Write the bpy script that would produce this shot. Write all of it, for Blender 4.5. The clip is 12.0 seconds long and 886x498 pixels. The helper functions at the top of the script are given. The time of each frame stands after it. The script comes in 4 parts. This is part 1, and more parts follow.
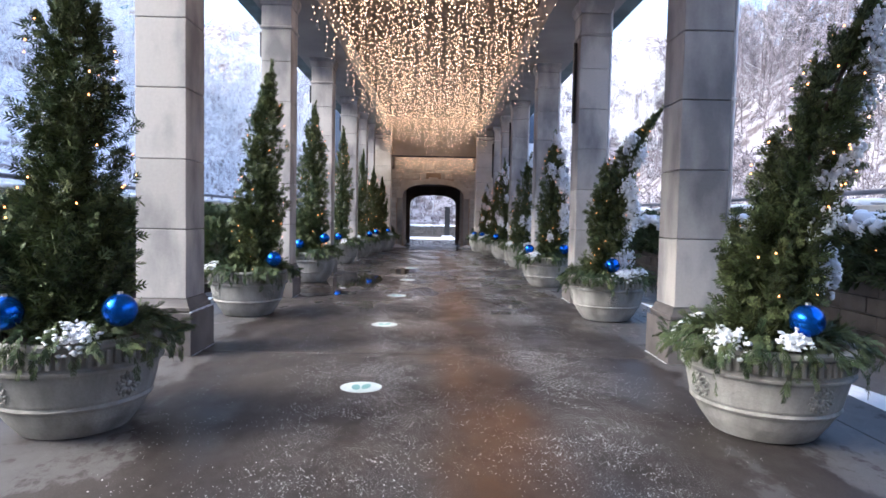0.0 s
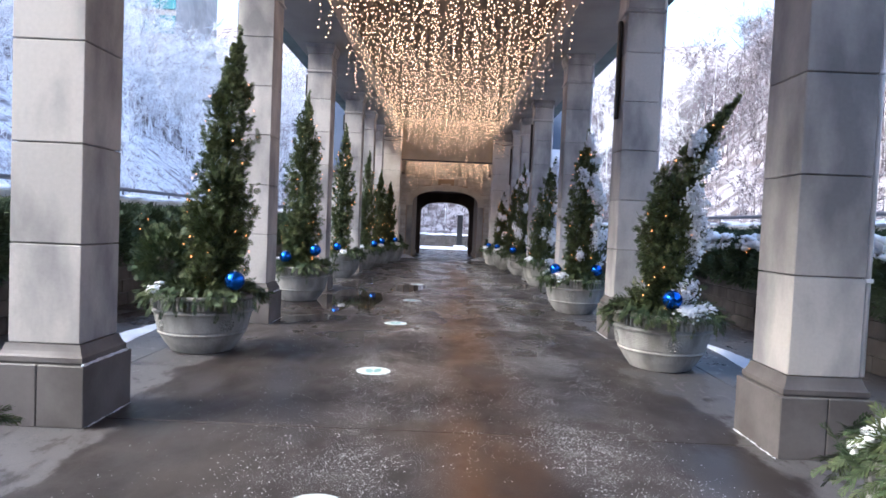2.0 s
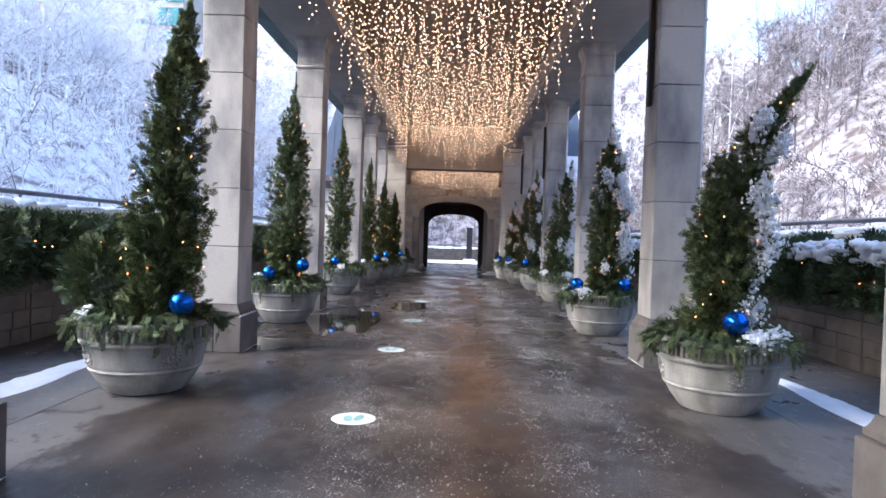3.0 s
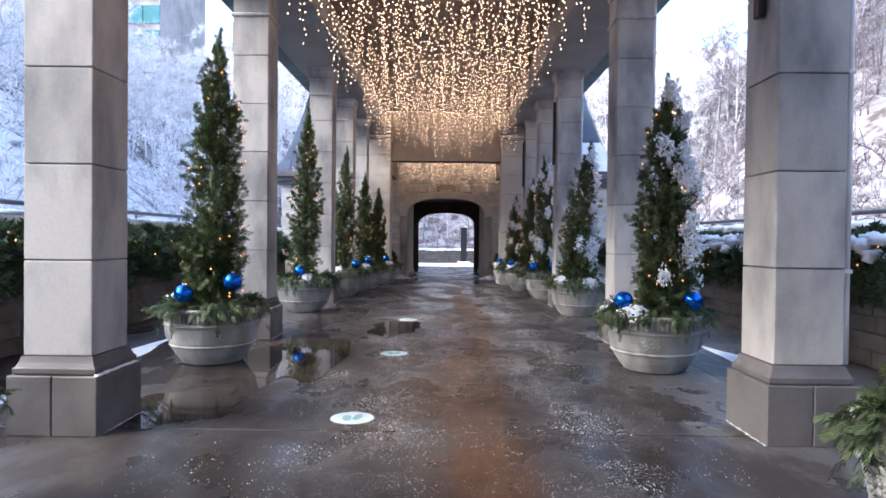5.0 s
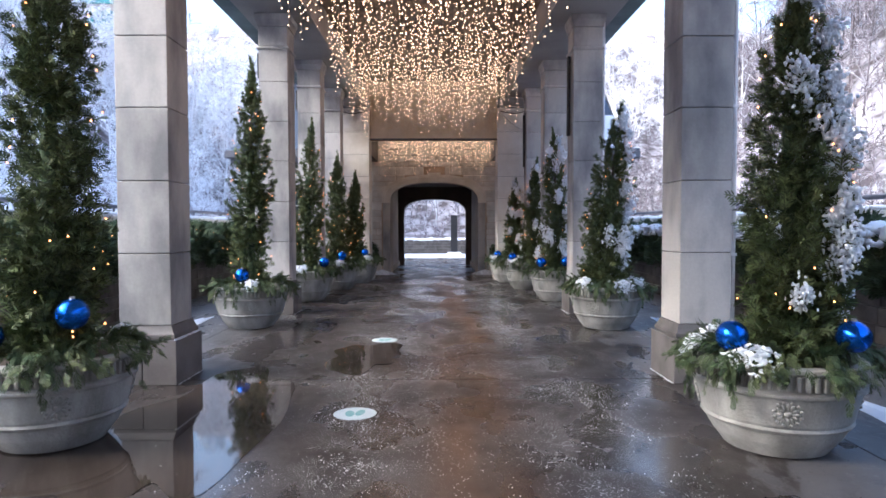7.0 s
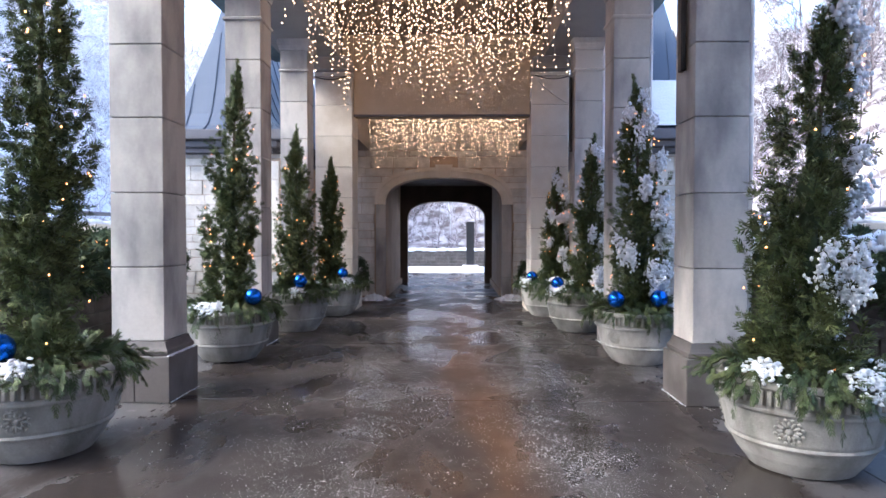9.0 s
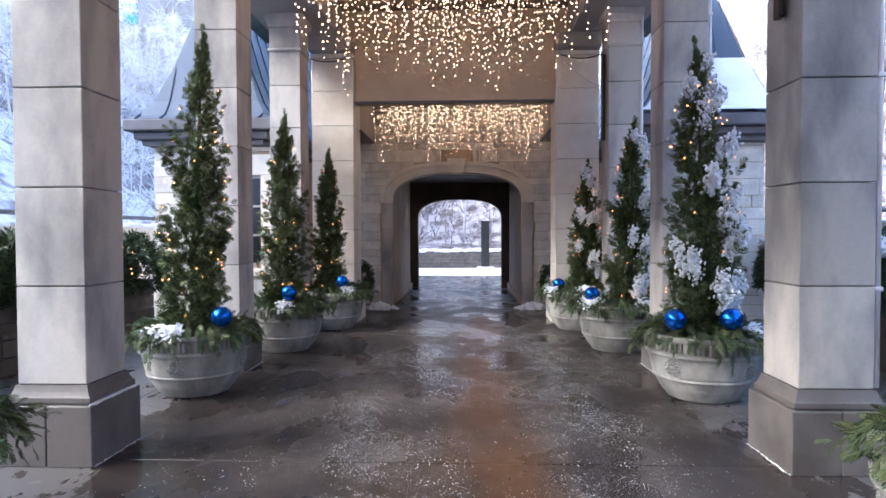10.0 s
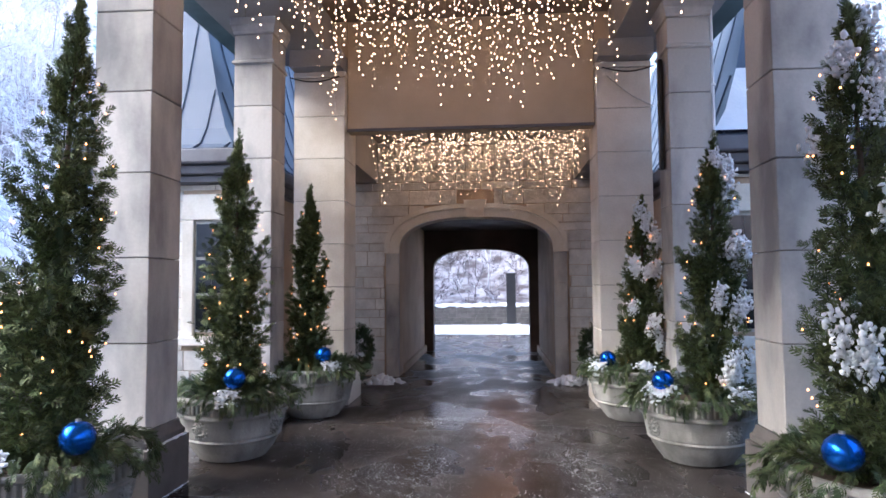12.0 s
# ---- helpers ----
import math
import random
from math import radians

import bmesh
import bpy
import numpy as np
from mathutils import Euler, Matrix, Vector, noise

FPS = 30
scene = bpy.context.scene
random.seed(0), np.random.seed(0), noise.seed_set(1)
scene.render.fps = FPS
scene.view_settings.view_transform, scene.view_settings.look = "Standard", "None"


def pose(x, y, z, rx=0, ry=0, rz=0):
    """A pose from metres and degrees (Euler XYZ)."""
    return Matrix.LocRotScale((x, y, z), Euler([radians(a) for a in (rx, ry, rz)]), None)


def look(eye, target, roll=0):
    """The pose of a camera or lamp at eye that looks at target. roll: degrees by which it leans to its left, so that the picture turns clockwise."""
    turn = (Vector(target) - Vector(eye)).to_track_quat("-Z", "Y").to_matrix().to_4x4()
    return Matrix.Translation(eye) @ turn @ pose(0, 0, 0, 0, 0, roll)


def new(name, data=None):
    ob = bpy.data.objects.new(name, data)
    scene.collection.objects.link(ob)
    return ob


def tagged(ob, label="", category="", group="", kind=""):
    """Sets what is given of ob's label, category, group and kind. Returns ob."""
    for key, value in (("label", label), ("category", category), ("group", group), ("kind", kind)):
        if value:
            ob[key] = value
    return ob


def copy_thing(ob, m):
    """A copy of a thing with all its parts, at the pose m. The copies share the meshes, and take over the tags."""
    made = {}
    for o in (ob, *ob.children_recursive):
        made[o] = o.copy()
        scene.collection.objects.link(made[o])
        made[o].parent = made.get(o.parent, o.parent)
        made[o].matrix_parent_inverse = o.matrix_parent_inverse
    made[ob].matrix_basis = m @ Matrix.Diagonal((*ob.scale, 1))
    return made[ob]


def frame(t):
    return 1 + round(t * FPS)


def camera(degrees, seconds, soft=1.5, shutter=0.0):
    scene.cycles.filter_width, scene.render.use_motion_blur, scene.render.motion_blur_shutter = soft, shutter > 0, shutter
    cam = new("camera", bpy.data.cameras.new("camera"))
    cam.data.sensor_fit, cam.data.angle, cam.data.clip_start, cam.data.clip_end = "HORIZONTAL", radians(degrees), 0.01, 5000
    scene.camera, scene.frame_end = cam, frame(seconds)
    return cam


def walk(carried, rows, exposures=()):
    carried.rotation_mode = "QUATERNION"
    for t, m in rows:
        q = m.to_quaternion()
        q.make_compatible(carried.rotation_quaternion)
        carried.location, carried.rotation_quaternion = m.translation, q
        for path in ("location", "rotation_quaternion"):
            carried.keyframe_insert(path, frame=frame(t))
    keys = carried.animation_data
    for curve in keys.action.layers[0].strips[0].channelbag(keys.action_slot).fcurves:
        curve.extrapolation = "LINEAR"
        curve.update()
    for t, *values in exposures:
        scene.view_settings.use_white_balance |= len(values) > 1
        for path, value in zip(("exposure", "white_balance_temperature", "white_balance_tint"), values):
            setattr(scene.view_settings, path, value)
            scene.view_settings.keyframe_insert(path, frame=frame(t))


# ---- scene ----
cam = camera(70.45, 12.0, soft=1.6)
# seconds, x, y, z, yaw (left), pitch (up), roll
ROWS = [
    (0.0, 0.011, -0.784, 1.401, -0.97, -2.89, 1.14),
    (0.5, 0.005, -0.435, 1.445, -0.18, -3.58, 0.84),
    (1.0, 0.027, 0.010, 1.465, -1.68, -3.33, 0.74),
    (1.5, 0.057, 0.523, 1.446, -0.75, -2.71, 1.65),
    (2.0, 0.063, 1.144, 1.476, 0.16, -2.24, 2.44),
    (2.5, 0.120, 1.761, 1.457, -0.50, -1.40, 2.10),
    (3.0, 0.155, 2.503, 1.410, 1.19, -0.98, 1.86),
    (4.8, 0.130, 5.057, 1.419, 0.27, -1.12, 0.48),
    (5.0, 0.135, 5.385, 1.408, 0.56, -0.85, 0.63),
    (5.5, 0.052, 6.062, 1.417, 0.65, -1.21, 1.39),
    (6.0, 0.116, 6.822, 1.379, 0.01, -1.74, 0.69),
    (6.5, 0.132, 7.472, 1.425, 0.16, -1.86, 1.13),
    (7.0, 0.132, 8.152, 1.476, -0.43, -1.98, -0.09),
    (7.5, 0.148, 8.993, 1.508, 0.51, -1.80, 0.94),
    (9.5, 0.289, 14.104, 1.559, 1.44, -1.29, -0.33),
    (10.0, 0.245, 14.601, 1.590, 2.29, -1.43, -0.20),
    (10.5, 0.290, 15.233, 1.596, 2.30, -0.74, -0.61),
    (11.0, 0.280, 16.013, 1.671, 3.64, 0.06, 0.45),
    (11.5, 0.317, 16.706, 1.703, 3.36, 1.75, -0.01),
    (12.0, 0.343, 16.949, 1.684, 4.67, 3.24, -0.42),
]


def aim(x, y, z, yaw, pitch, roll):
    a, b = radians(yaw), radians(pitch)
    way = Vector((-math.sin(a) * math.cos(b), math.cos(a) * math.cos(b), math.sin(b)))
    return look((x, y, z), Vector((x, y, z)) + way, roll)


EXPOSURE = 2.38
walk(cam, [(r[0], aim(*r[1:])) for r in ROWS], [(0.0, EXPOSURE, 5780, 10), (7.0, EXPOSURE + 0.05, 5780, 10), (9.5, EXPOSURE + 0.4, 5780, 10), (12.0, EXPOSURE + 0.4, 5780, 10)])

# ---- sky and sun: a pale winter morning ----
world = bpy.data.worlds.new("winter_sky")
scene.world = world
world.use_nodes = True
wn = world.node_tree
sky = wn.nodes.new("ShaderNodeTexSky")
sky.sky_type, sky.sun_disc = "NISHITA", False
sky.sun_elevation, sky.sun_rotation = radians(34), radians(253.3)
sky.air_density, sky.dust_density, sky.ozone_density = 1.0, 4.0, 1.0
wn.links.new(sky.outputs[0], wn.nodes["Background"].inputs[0])
wn.nodes["Background"].inputs[1].default_value = 0.15
sun_lamp = bpy.data.lights.new("sun", "SUN")
sun_lamp.energy, sun_lamp.angle, sun_lamp.color = 0.6, radians(14), (1.0, 0.93, 0.84)
new("sun", sun_lamp).matrix_world = look((-40, -12, 28.2), (0, 0, 0))


# ---- materials ----
def material(name, base, rough=0.6, metal=0.0, second=None, scale=3.0, mix=(0.35, 0.65), fine=60.0, fine_amount=0.12, bump=0.15,
             bump_scale=40.0, vary=0.0, rough_to=None, spec=0.5, top=None, island=False, detail=6.0, streak=1.0):
    """A surface with a large and a fine variation of its colour, an uneven gloss and a fine relief, in metres of the object."""
    m = bpy.data.materials.new(name)
    m.use_nodes = True
    n, l = m.node_tree.nodes, m.node_tree.links
    b = n["Principled BSDF"]
    b.inputs["Metallic"].default_value, b.inputs["Specular IOR Level"].default_value = metal, spec
    geo = n.new("ShaderNodeNewGeometry")
    big = n.new("ShaderNodeTexNoise")
    big.inputs["Scale"].default_value, big.inputs["Detail"].default_value = scale, detail
    small = n.new("ShaderNodeTexNoise")
    small.inputs["Scale"].default_value, small.inputs["Detail"].default_value = fine, 4
    drawn = n.new("ShaderNodeMapping")
    drawn.inputs["Scale"].default_value = (1, 1, streak)
    l.new(geo.outputs["Position"], drawn.inputs["Vector"])
    l.new(drawn.outputs[0], big.inputs["Vector"])
    l.new(geo.outputs["Position"], small.inputs["Vector"])
    ramp = n.new("ShaderNodeMapRange")
    ramp.inputs["From Min"].default_value, ramp.inputs["From Max"].default_value = mix
    l.new(big.outputs[0], ramp.inputs["Value"])
    two = n.new("ShaderNodeMix")
    two.data_type = "RGBA"
    two.inputs[6].default_value, two.inputs[7].default_value = (*base, 1), (*(second or [c * 0.7 for c in base]), 1)
    l.new(ramp.outputs[0], two.inputs[0])
    hsv = n.new("ShaderNodeHueSaturation")
    l.new(two.outputs[2], hsv.inputs["Color"])
    grain = n.new("ShaderNodeMath")
    grain.operation = "MULTIPLY_ADD"
    grain.inputs[1].default_value, grain.inputs[2].default_value = 2 * fine_amount, 1 - fine_amount
    l.new(small.outputs[0], grain.inputs[0])
    value = grain.outputs[0]
    if vary:
        info = n.new("ShaderNodeObjectInfo")
        each = n.new("ShaderNodeMath")
        each.operation = "MULTIPLY_ADD"
        each.inputs[1].default_value, each.inputs[2].default_value = 2 * vary, 1 - vary
        l.new(geo.outputs["Random Per Island"] if island else info.outputs["Random"], each.inputs[0])
        both = n.new("ShaderNodeMath")
        both.operation = "MULTIPLY"
        l.new(value, both.inputs[0])
        l.new(each.outputs[0], both.inputs[1])
        value = both.outputs[0]
    l.new(value, hsv.inputs["Value"])
    colour = hsv.outputs[0]
    if top:
        axis = n.new("ShaderNodeSeparateXYZ")
        l.new(geo.outputs["Normal"], axis.inputs[0])
        lie = n.new("ShaderNodeMapRange")
        lie.inputs["From Min"].default_value, lie.inputs["From Max"].default_value = top
        l.new(axis.outputs[2], lie.inputs["Value"])
        snowy = n.new("ShaderNodeMix")
        snowy.data_type = "RGBA"
        snowy.inputs[7].default_value = (0.82, 0.85, 0.9, 1)
        l.new(colour, snowy.inputs[6])
        l.new(lie.outputs[0], snowy.inputs[0])
        colour = snowy.outputs[2]
    l.new(colour, b.inputs["Base Color"])
    gloss = n.new("ShaderNodeMapRange")
    gloss.inputs["From Min"].default_value, gloss.inputs["From Max"].default_value = 0.35, 0.65
    gloss.inputs["To Min"].default_value, gloss.inputs["To Max"].default_value = rough, rough_to if rough_to is not None else min(1, rough + 0.12)
    l.new(big.outputs[0], gloss.inputs["Value"])
    l.new(gloss.outputs[0], b.inputs["Roughness"])
    if bump:
        relief = n.new("ShaderNodeTexNoise")
        relief.inputs["Scale"].default_value, relief.inputs["Detail"].default_value = bump_scale, 5
        l.new(geo.outputs["Position"], relief.inputs["Vector"])
        raised = n.new("ShaderNodeBump")
        raised.inputs["Strength"].default_value, raised.inputs["Distance"].default_value = bump, 0.02
        l.new(relief.outputs[0], raised.inputs["Height"])
        l.new(raised.outputs[0], b.inputs["Normal"])
    return m


def glow(name, colour, strength):
    m = bpy.data.materials.new(name)
    m.use_nodes = True
    b = m.node_tree.nodes["Principled BSDF"]
    b.inputs["Base Color"].default_value = (*colour, 1)
    b.inputs["Emission Color"].default_value, b.inputs["Emission Strength"].default_value = (*colour, 1), strength
    return m


def floor_material():
    """Brown grey concrete: wet and glossy in the middle, frosty and dry in ragged patches towards the sides, a rusty streak along it."""
    m = bpy.data.materials.new("wet_concrete")
    m.use_nodes = True
    n, l = m.node_tree.nodes, m.node_tree.links
    b = n["Principled BSDF"]
    geo = n.new("ShaderNodeNewGeometry")
    axis = n.new("ShaderNodeSeparateXYZ")
    l.new(geo.outputs["Position"], axis.inputs[0])

    def noise_of(scale, detail, stretch=1.0, rough=0.55):
        mapping = n.new("ShaderNodeMapping")
        mapping.inputs["Scale"].default_value = (1, stretch, 1)
        l.new(geo.outputs["Position"], mapping.inputs["Vector"])
        t = n.new("ShaderNodeTexNoise")
        t.inputs["Scale"].default_value, t.inputs["Detail"].default_value, t.inputs["Roughness"].default_value = scale, detail, rough
        l.new(mapping.outputs[0], t.inputs["Vector"])
        return t.outputs[0]

    def calc(op, a, c=None, d=None):
        t = n.new("ShaderNodeMath")
        t.operation = op
        for k, q in enumerate((a, c, d)):
            if q is None:
                continue
            if isinstance(q, (int, float)):
                t.inputs[k].default_value = q
            else:
                l.new(q, t.inputs[k])
        return t.outputs[0]

    def ranged(q, lo, hi, to_lo=0.0, to_hi=1.0):
        t = n.new("ShaderNodeMapRange")
        t.interpolation_type = "SMOOTHSTEP"
        for k, val in zip(("From Min", "From Max", "To Min", "To Max"), (lo, hi, to_lo, to_hi)):
            t.inputs[k].default_value = val
        l.new(q, t.inputs["Value"])
        return t.outputs[0]

    def blend(fac, a, c):
        t = n.new("ShaderNodeMix")
        t.data_type = "RGBA"
        l.new(fac, t.inputs[0])
        for k, q in ((6, a), (7, c)):
            if isinstance(q, tuple):
                t.inputs[k].default_value = (*q, 1)
            else:
                l.new(q, t.inputs[k])
        return t.outputs[2]

    side = calc("ABSOLUTE", axis.outputs[0])
    ragged = noise_of(1.25, 11, 0.5, 0.7)
    dry = ranged(calc("MULTIPLY_ADD", axis.outputs[1], -0.0055, calc("MULTIPLY_ADD", side, 0.26, ragged)), 1.02, 1.07)
    soaked = calc("MULTIPLY", ranged(calc("ABSOLUTE", calc("SUBTRACT", axis.outputs[1], 12.4)), 2.2, 4.2, 1.0, 0.0), ranged(axis.outputs[0], -0.2, 0.2, 1.0, 0.0))
    dry = calc("MULTIPLY", dry, calc("SUBTRACT", 1.0, soaked))
    dry = calc("MULTIPLY", dry, ranged(noise_of(7.5, 6, 0.6, 0.65), 0.38, 0.47, 0.15, 1.0))
    streak = calc("SUBTRACT", 1.0, ranged(calc("ABSOLUTE", calc("SUBTRACT", axis.outputs[0], 0.45)), 0.12, 0.55))
    rust = calc("MULTIPLY", streak, ranged(noise_of(0.9, 6, 0.35), 0.36, 0.6))
    wet = blend(ranged(noise_of(1.1, 10, 0.6, 0.68), 0.42, 0.6), (0.024, 0.019, 0.017), (0.047, 0.04, 0.037))
    wet = blend(rust, wet, (0.082, 0.042, 0.021))
    colour = blend(dry, wet, (0.1, 0.097, 0.097))
    band = calc("ADD", calc("SUBTRACT", 1.0, ranged(calc("ABSOLUTE", calc("ADD", axis.outputs[0], 0.42)), 0.1, 0.8)),
                calc("SUBTRACT", 1.0, ranged(calc("ABSOLUTE", calc("SUBTRACT", axis.outputs[0], 1.15)), 0.15, 0.65)))
    slush = calc("MULTIPLY", calc("MULTIPLY_ADD", band, 1.0, 0.1), calc("MULTIPLY", ranged(noise_of(120, 3, 1.0, 0.75), 0.585, 0.63), ranged(noise_of(2.6, 8, 0.8, 0.65), 0.41, 0.54)))
    colour = blend(slush, colour, (0.5, 0.5, 0.52))
    crack = ranged(calc("ABSOLUTE", calc("SUBTRACT", noise_of(2.4, 10, 1.0, 0.6), 0.5)), 0.0, 0.008, 0.75, 1.0)
    grain = calc("MULTIPLY", calc("MULTIPLY_ADD", noise_of(140, 3), 0.6, 0.7), crack)
    hsv = n.new("ShaderNodeHueSaturation")
    l.new(colour, hsv.inputs["Color"])
    l.new(grain, hsv.inputs["Value"])
    l.new(hsv.outputs[0], b.inputs["Base Color"])
    gloss = calc("MAXIMUM", calc("ADD", ranged(axis.outputs[1], 3.0, 12.0, 0.28, 0.0), ranged(noise_of(1.3, 8, 0.6), 0.4, 0.62, 0.17, 0.5)), calc("MULTIPLY", dry, 0.62))
    l.new(gloss, b.inputs["Roughness"])
    raised = n.new("ShaderNodeBump")
    raised.inputs["Strength"].default_value, raised.inputs["Distance"].default_value = 0.1, 0.01
    l.new(noise_of(70, 5), raised.inputs["Height"])
    l.new(raised.outputs[0], b.inputs["Normal"])
    return m


LIMESTONE = material("limestone", (0.46, 0.445, 0.42), 0.7, second=(0.215, 0.212, 0.217), scale=2.3, streak=0.45, mix=(0.42, 0.66), detail=10, fine=35, fine_amount=0.1, bump=0.12, vary=0.12)
DAMP_STONE = material("damp_limestone", (0.145, 0.135, 0.13), 0.5, second=(0.09, 0.082, 0.078), scale=2.2, mix=(0.4, 0.65), fine=35, bump=0.08, vary=0.08)
PALE_STONE = material("pale_limestone", (0.74, 0.71, 0.65), 0.75, second=(0.6, 0.56, 0.49), scale=2, fine=40, bump=0.1, vary=0.05)
ASHLAR = material("ashlar", (0.7, 0.675, 0.63), 0.85, second=(0.55, 0.53, 0.49), scale=4, fine=30, fine_amount=0.15, bump=0.5, bump_scale=18, vary=0.12)
MORTAR = material("mortar", (0.2, 0.19, 0.18), 0.9, scale=5)
WET_CONCRETE = floor_material()
WATER = material("puddle_water", (0.045, 0.036, 0.03), 0.02, scale=2, fine_amount=0.02, bump=0, rough_to=0.05)
SNOW = material("snow", (0.83, 0.86, 0.9), 0.7, second=(0.75, 0.79, 0.85), scale=3, fine=50, fine_amount=0.04, bump=0.5, bump_scale=25)
SALT = material("salt_grains", (0.7, 0.71, 0.73), 0.6, scale=2, bump=0)
PLASTER = material("tan_plaster", (0.52, 0.44, 0.34), 0.8, second=(0.45, 0.375, 0.28), scale=1.2, fine=70, fine_amount=0.05, bump=0.05)
CEILING = material("brown_ceiling", (0.22, 0.175, 0.14), 0.7, second=(0.175, 0.14, 0.11), scale=1.0, fine=50, bump=0.05)
SOFFIT = material("grey_soffit", (0.33, 0.32, 0.31), 0.7, second=(0.28, 0.27, 0.265), scale=1.0, fine=50, bump=0.05)
TEAL = material("teal_metal", (0.09, 0.15, 0.16), 0.45, scale=2, fine_amount=0.05, bump=0.02)
TUNNEL = material("tunnel_plaster", (0.5, 0.39, 0.29), 0.75, second=(0.4, 0.31, 0.23), scale=1.5, bump=0.08)
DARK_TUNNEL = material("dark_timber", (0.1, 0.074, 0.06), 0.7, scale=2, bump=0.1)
POT = material("cast_stone_pot", (0.39, 0.385, 0.365), 0.85, second=(0.19, 0.19, 0.175), streak=0.4, scale=5, mix=(0.35, 0.7), fine=60, fine_amount=0.15, bump=0.25, bump_scale=50, vary=0.12)
FOLIAGE = material("arborvitae_leaf", (0.058, 0.086, 0.034), 0.65, second=(0.1, 0.118, 0.046), scale=6, fine=80, fine_amount=0.25, bump=0, vary=0.6, island=True, spec=0.3)
BOUGH = material("pine_bough", (0.04, 0.072, 0.034), 0.6, second=(0.085, 0.105, 0.043), scale=7, fine=80, fine_amount=0.25, bump=0, vary=0.45, island=True, spec=0.3)
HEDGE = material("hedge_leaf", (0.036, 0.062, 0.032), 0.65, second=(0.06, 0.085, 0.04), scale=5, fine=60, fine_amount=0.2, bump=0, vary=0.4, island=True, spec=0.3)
BARK = material("bark", (0.09, 0.065, 0.045), 0.9, scale=8, bump=0.5)
BLUE_BALL = material("blue_ornament", (0.014, 0.12, 0.6), 0.17, metal=0.85, second=(0.014, 0.14, 0.66), scale=4, fine_amount=0.03, bump=0, rough_to=0.24)
SILVER = material("silver_cap", (0.6, 0.6, 0.6), 0.3, metal=1.0, scale=4, bump=0)
BLACK = material("black_metal", (0.015, 0.015, 0.017), 0.45, scale=3, fine_amount=0.05, bump=0.02)
BOXWALL = material("dark_stone", (0.11, 0.097, 0.087), 0.85, second=(0.07, 0.063, 0.057), scale=4, bump=0.4, bump_scale=20, vary=0.15)
BLUE_ROOF = material("blue_metal_roof", (0.055, 0.078, 0.12), 0.5, second=(0.07, 0.095, 0.14), scale=1.2, fine_amount=0.05, bump=0.02, metal=0.2)
FASCIA = material("grey_fascia", (0.14, 0.14, 0.16), 0.6, scale=2, bump=0.02)
GLASS = material("window_glass", (0.02, 0.022, 0.025), 0.06, scale=1, fine_amount=0.02, bump=0)
FRAME_WHITE = material("painted_frame", (0.52, 0.5, 0.46), 0.5, scale=2, bump=0.02)
PIPE_WHITE = material("white_pipe", (0.82, 0.83, 0.85), 0.4, scale=3, fine_amount=0.04, bump=0)
STICKER = material("floor_sticker", (0.66, 0.74, 0.74), 0.35, second=(0.58, 0.66, 0.67), scale=9, fine_amount=0.06, bump=0)
STICKER_INK = material("sticker_ink", (0.16, 0.42, 0.42), 0.4, second=(0.28, 0.5, 0.5), scale=12, bump=0)
WOOD_FROST = material("frosted_branches", (0.18, 0.168, 0.18), 0.9, second=(0.42, 0.42, 0.46), scale=0.25, fine=6, fine_amount=0.25, bump=0, vary=0.35, island=True, top=(-0.5, 0.2))
WOOD_BARE = material("bare_branches", (0.075, 0.062, 0.066), 0.9, second=(0.25, 0.22, 0.245), scale=0.25, fine=6, fine_amount=0.25, bump=0, vary=0.35, island=True, top=(0.15, 0.95))
GROUND_SNOW = material("snowy_ground", (0.7, 0.72, 0.77), 0.85, second=(0.2, 0.175, 0.18), scale=1.1, mix=(0.5, 0.66), fine=3.5, fine_amount=0.3, bump=0.6, bump_scale=1.5, detail=9)
# East and north slopes: thinner snow, also coloured darker to stand in for shade.
GROUND_SHADED = material("shaded_ground", (0.34, 0.33, 0.36), 0.9, second=(0.09, 0.075, 0.078), scale=0.9, mix=(0.42, 0.6), fine=3.5, fine_amount=0.3, bump=0.6, bump_scale=1.5, detail=9)
TOWER = material("tower_wall", (0.5, 0.45, 0.42), 0.8, scale=0.5, bump=0)
TOWER_GLASS = material("tower_glass", (0.12, 0.16, 0.18), 0.2, scale=0.5, bump=0)
TOWER_TEAL = material("tower_teal_glass", (0.06, 0.27, 0.3), 0.2, scale=0.5, bump=0)
WARM = glow("warm_bulb", (1.0, 0.6, 0.36), 1.6)
AMBER = glow("amber_bulb", (1.0, 0.34, 0.1), 1.6)
CABLE = material("clear_cable", (0.3, 0.25, 0.19), 0.5, scale=4, bump=0)


# ---- building blocks ----
def mesh_of(bm, name, mat, smooth=False):
    me = bpy.data.meshes.new(name)
    bm.to_mesh(me)
    bm.free()
    if smooth:
        me.polygons.foreach_set("use_smooth", [True] * len(me.polygons))
    me.materials.append(mat)
    return me


def thing(name, x=0.0, y=0.0, z=0.0, label="", category="", group="", kind="", turn=0.0):
    ob = new(name)
    ob.empty_display_size = 0.1
    ob.matrix_basis = pose(x, y, z, 0, 0, turn)
    return tagged(ob, label, category, group, kind)


def part(name, bm, mat, parent=None, label="", smooth=False):
    ob = new(name, mesh_of(bm, name, mat, smooth))
    ob.parent = parent
    return tagged(ob, label)


def piece(name, me, parent, m):
    ob = new(name, me)
    ob.parent, ob.matrix_basis = parent, m
    return ob


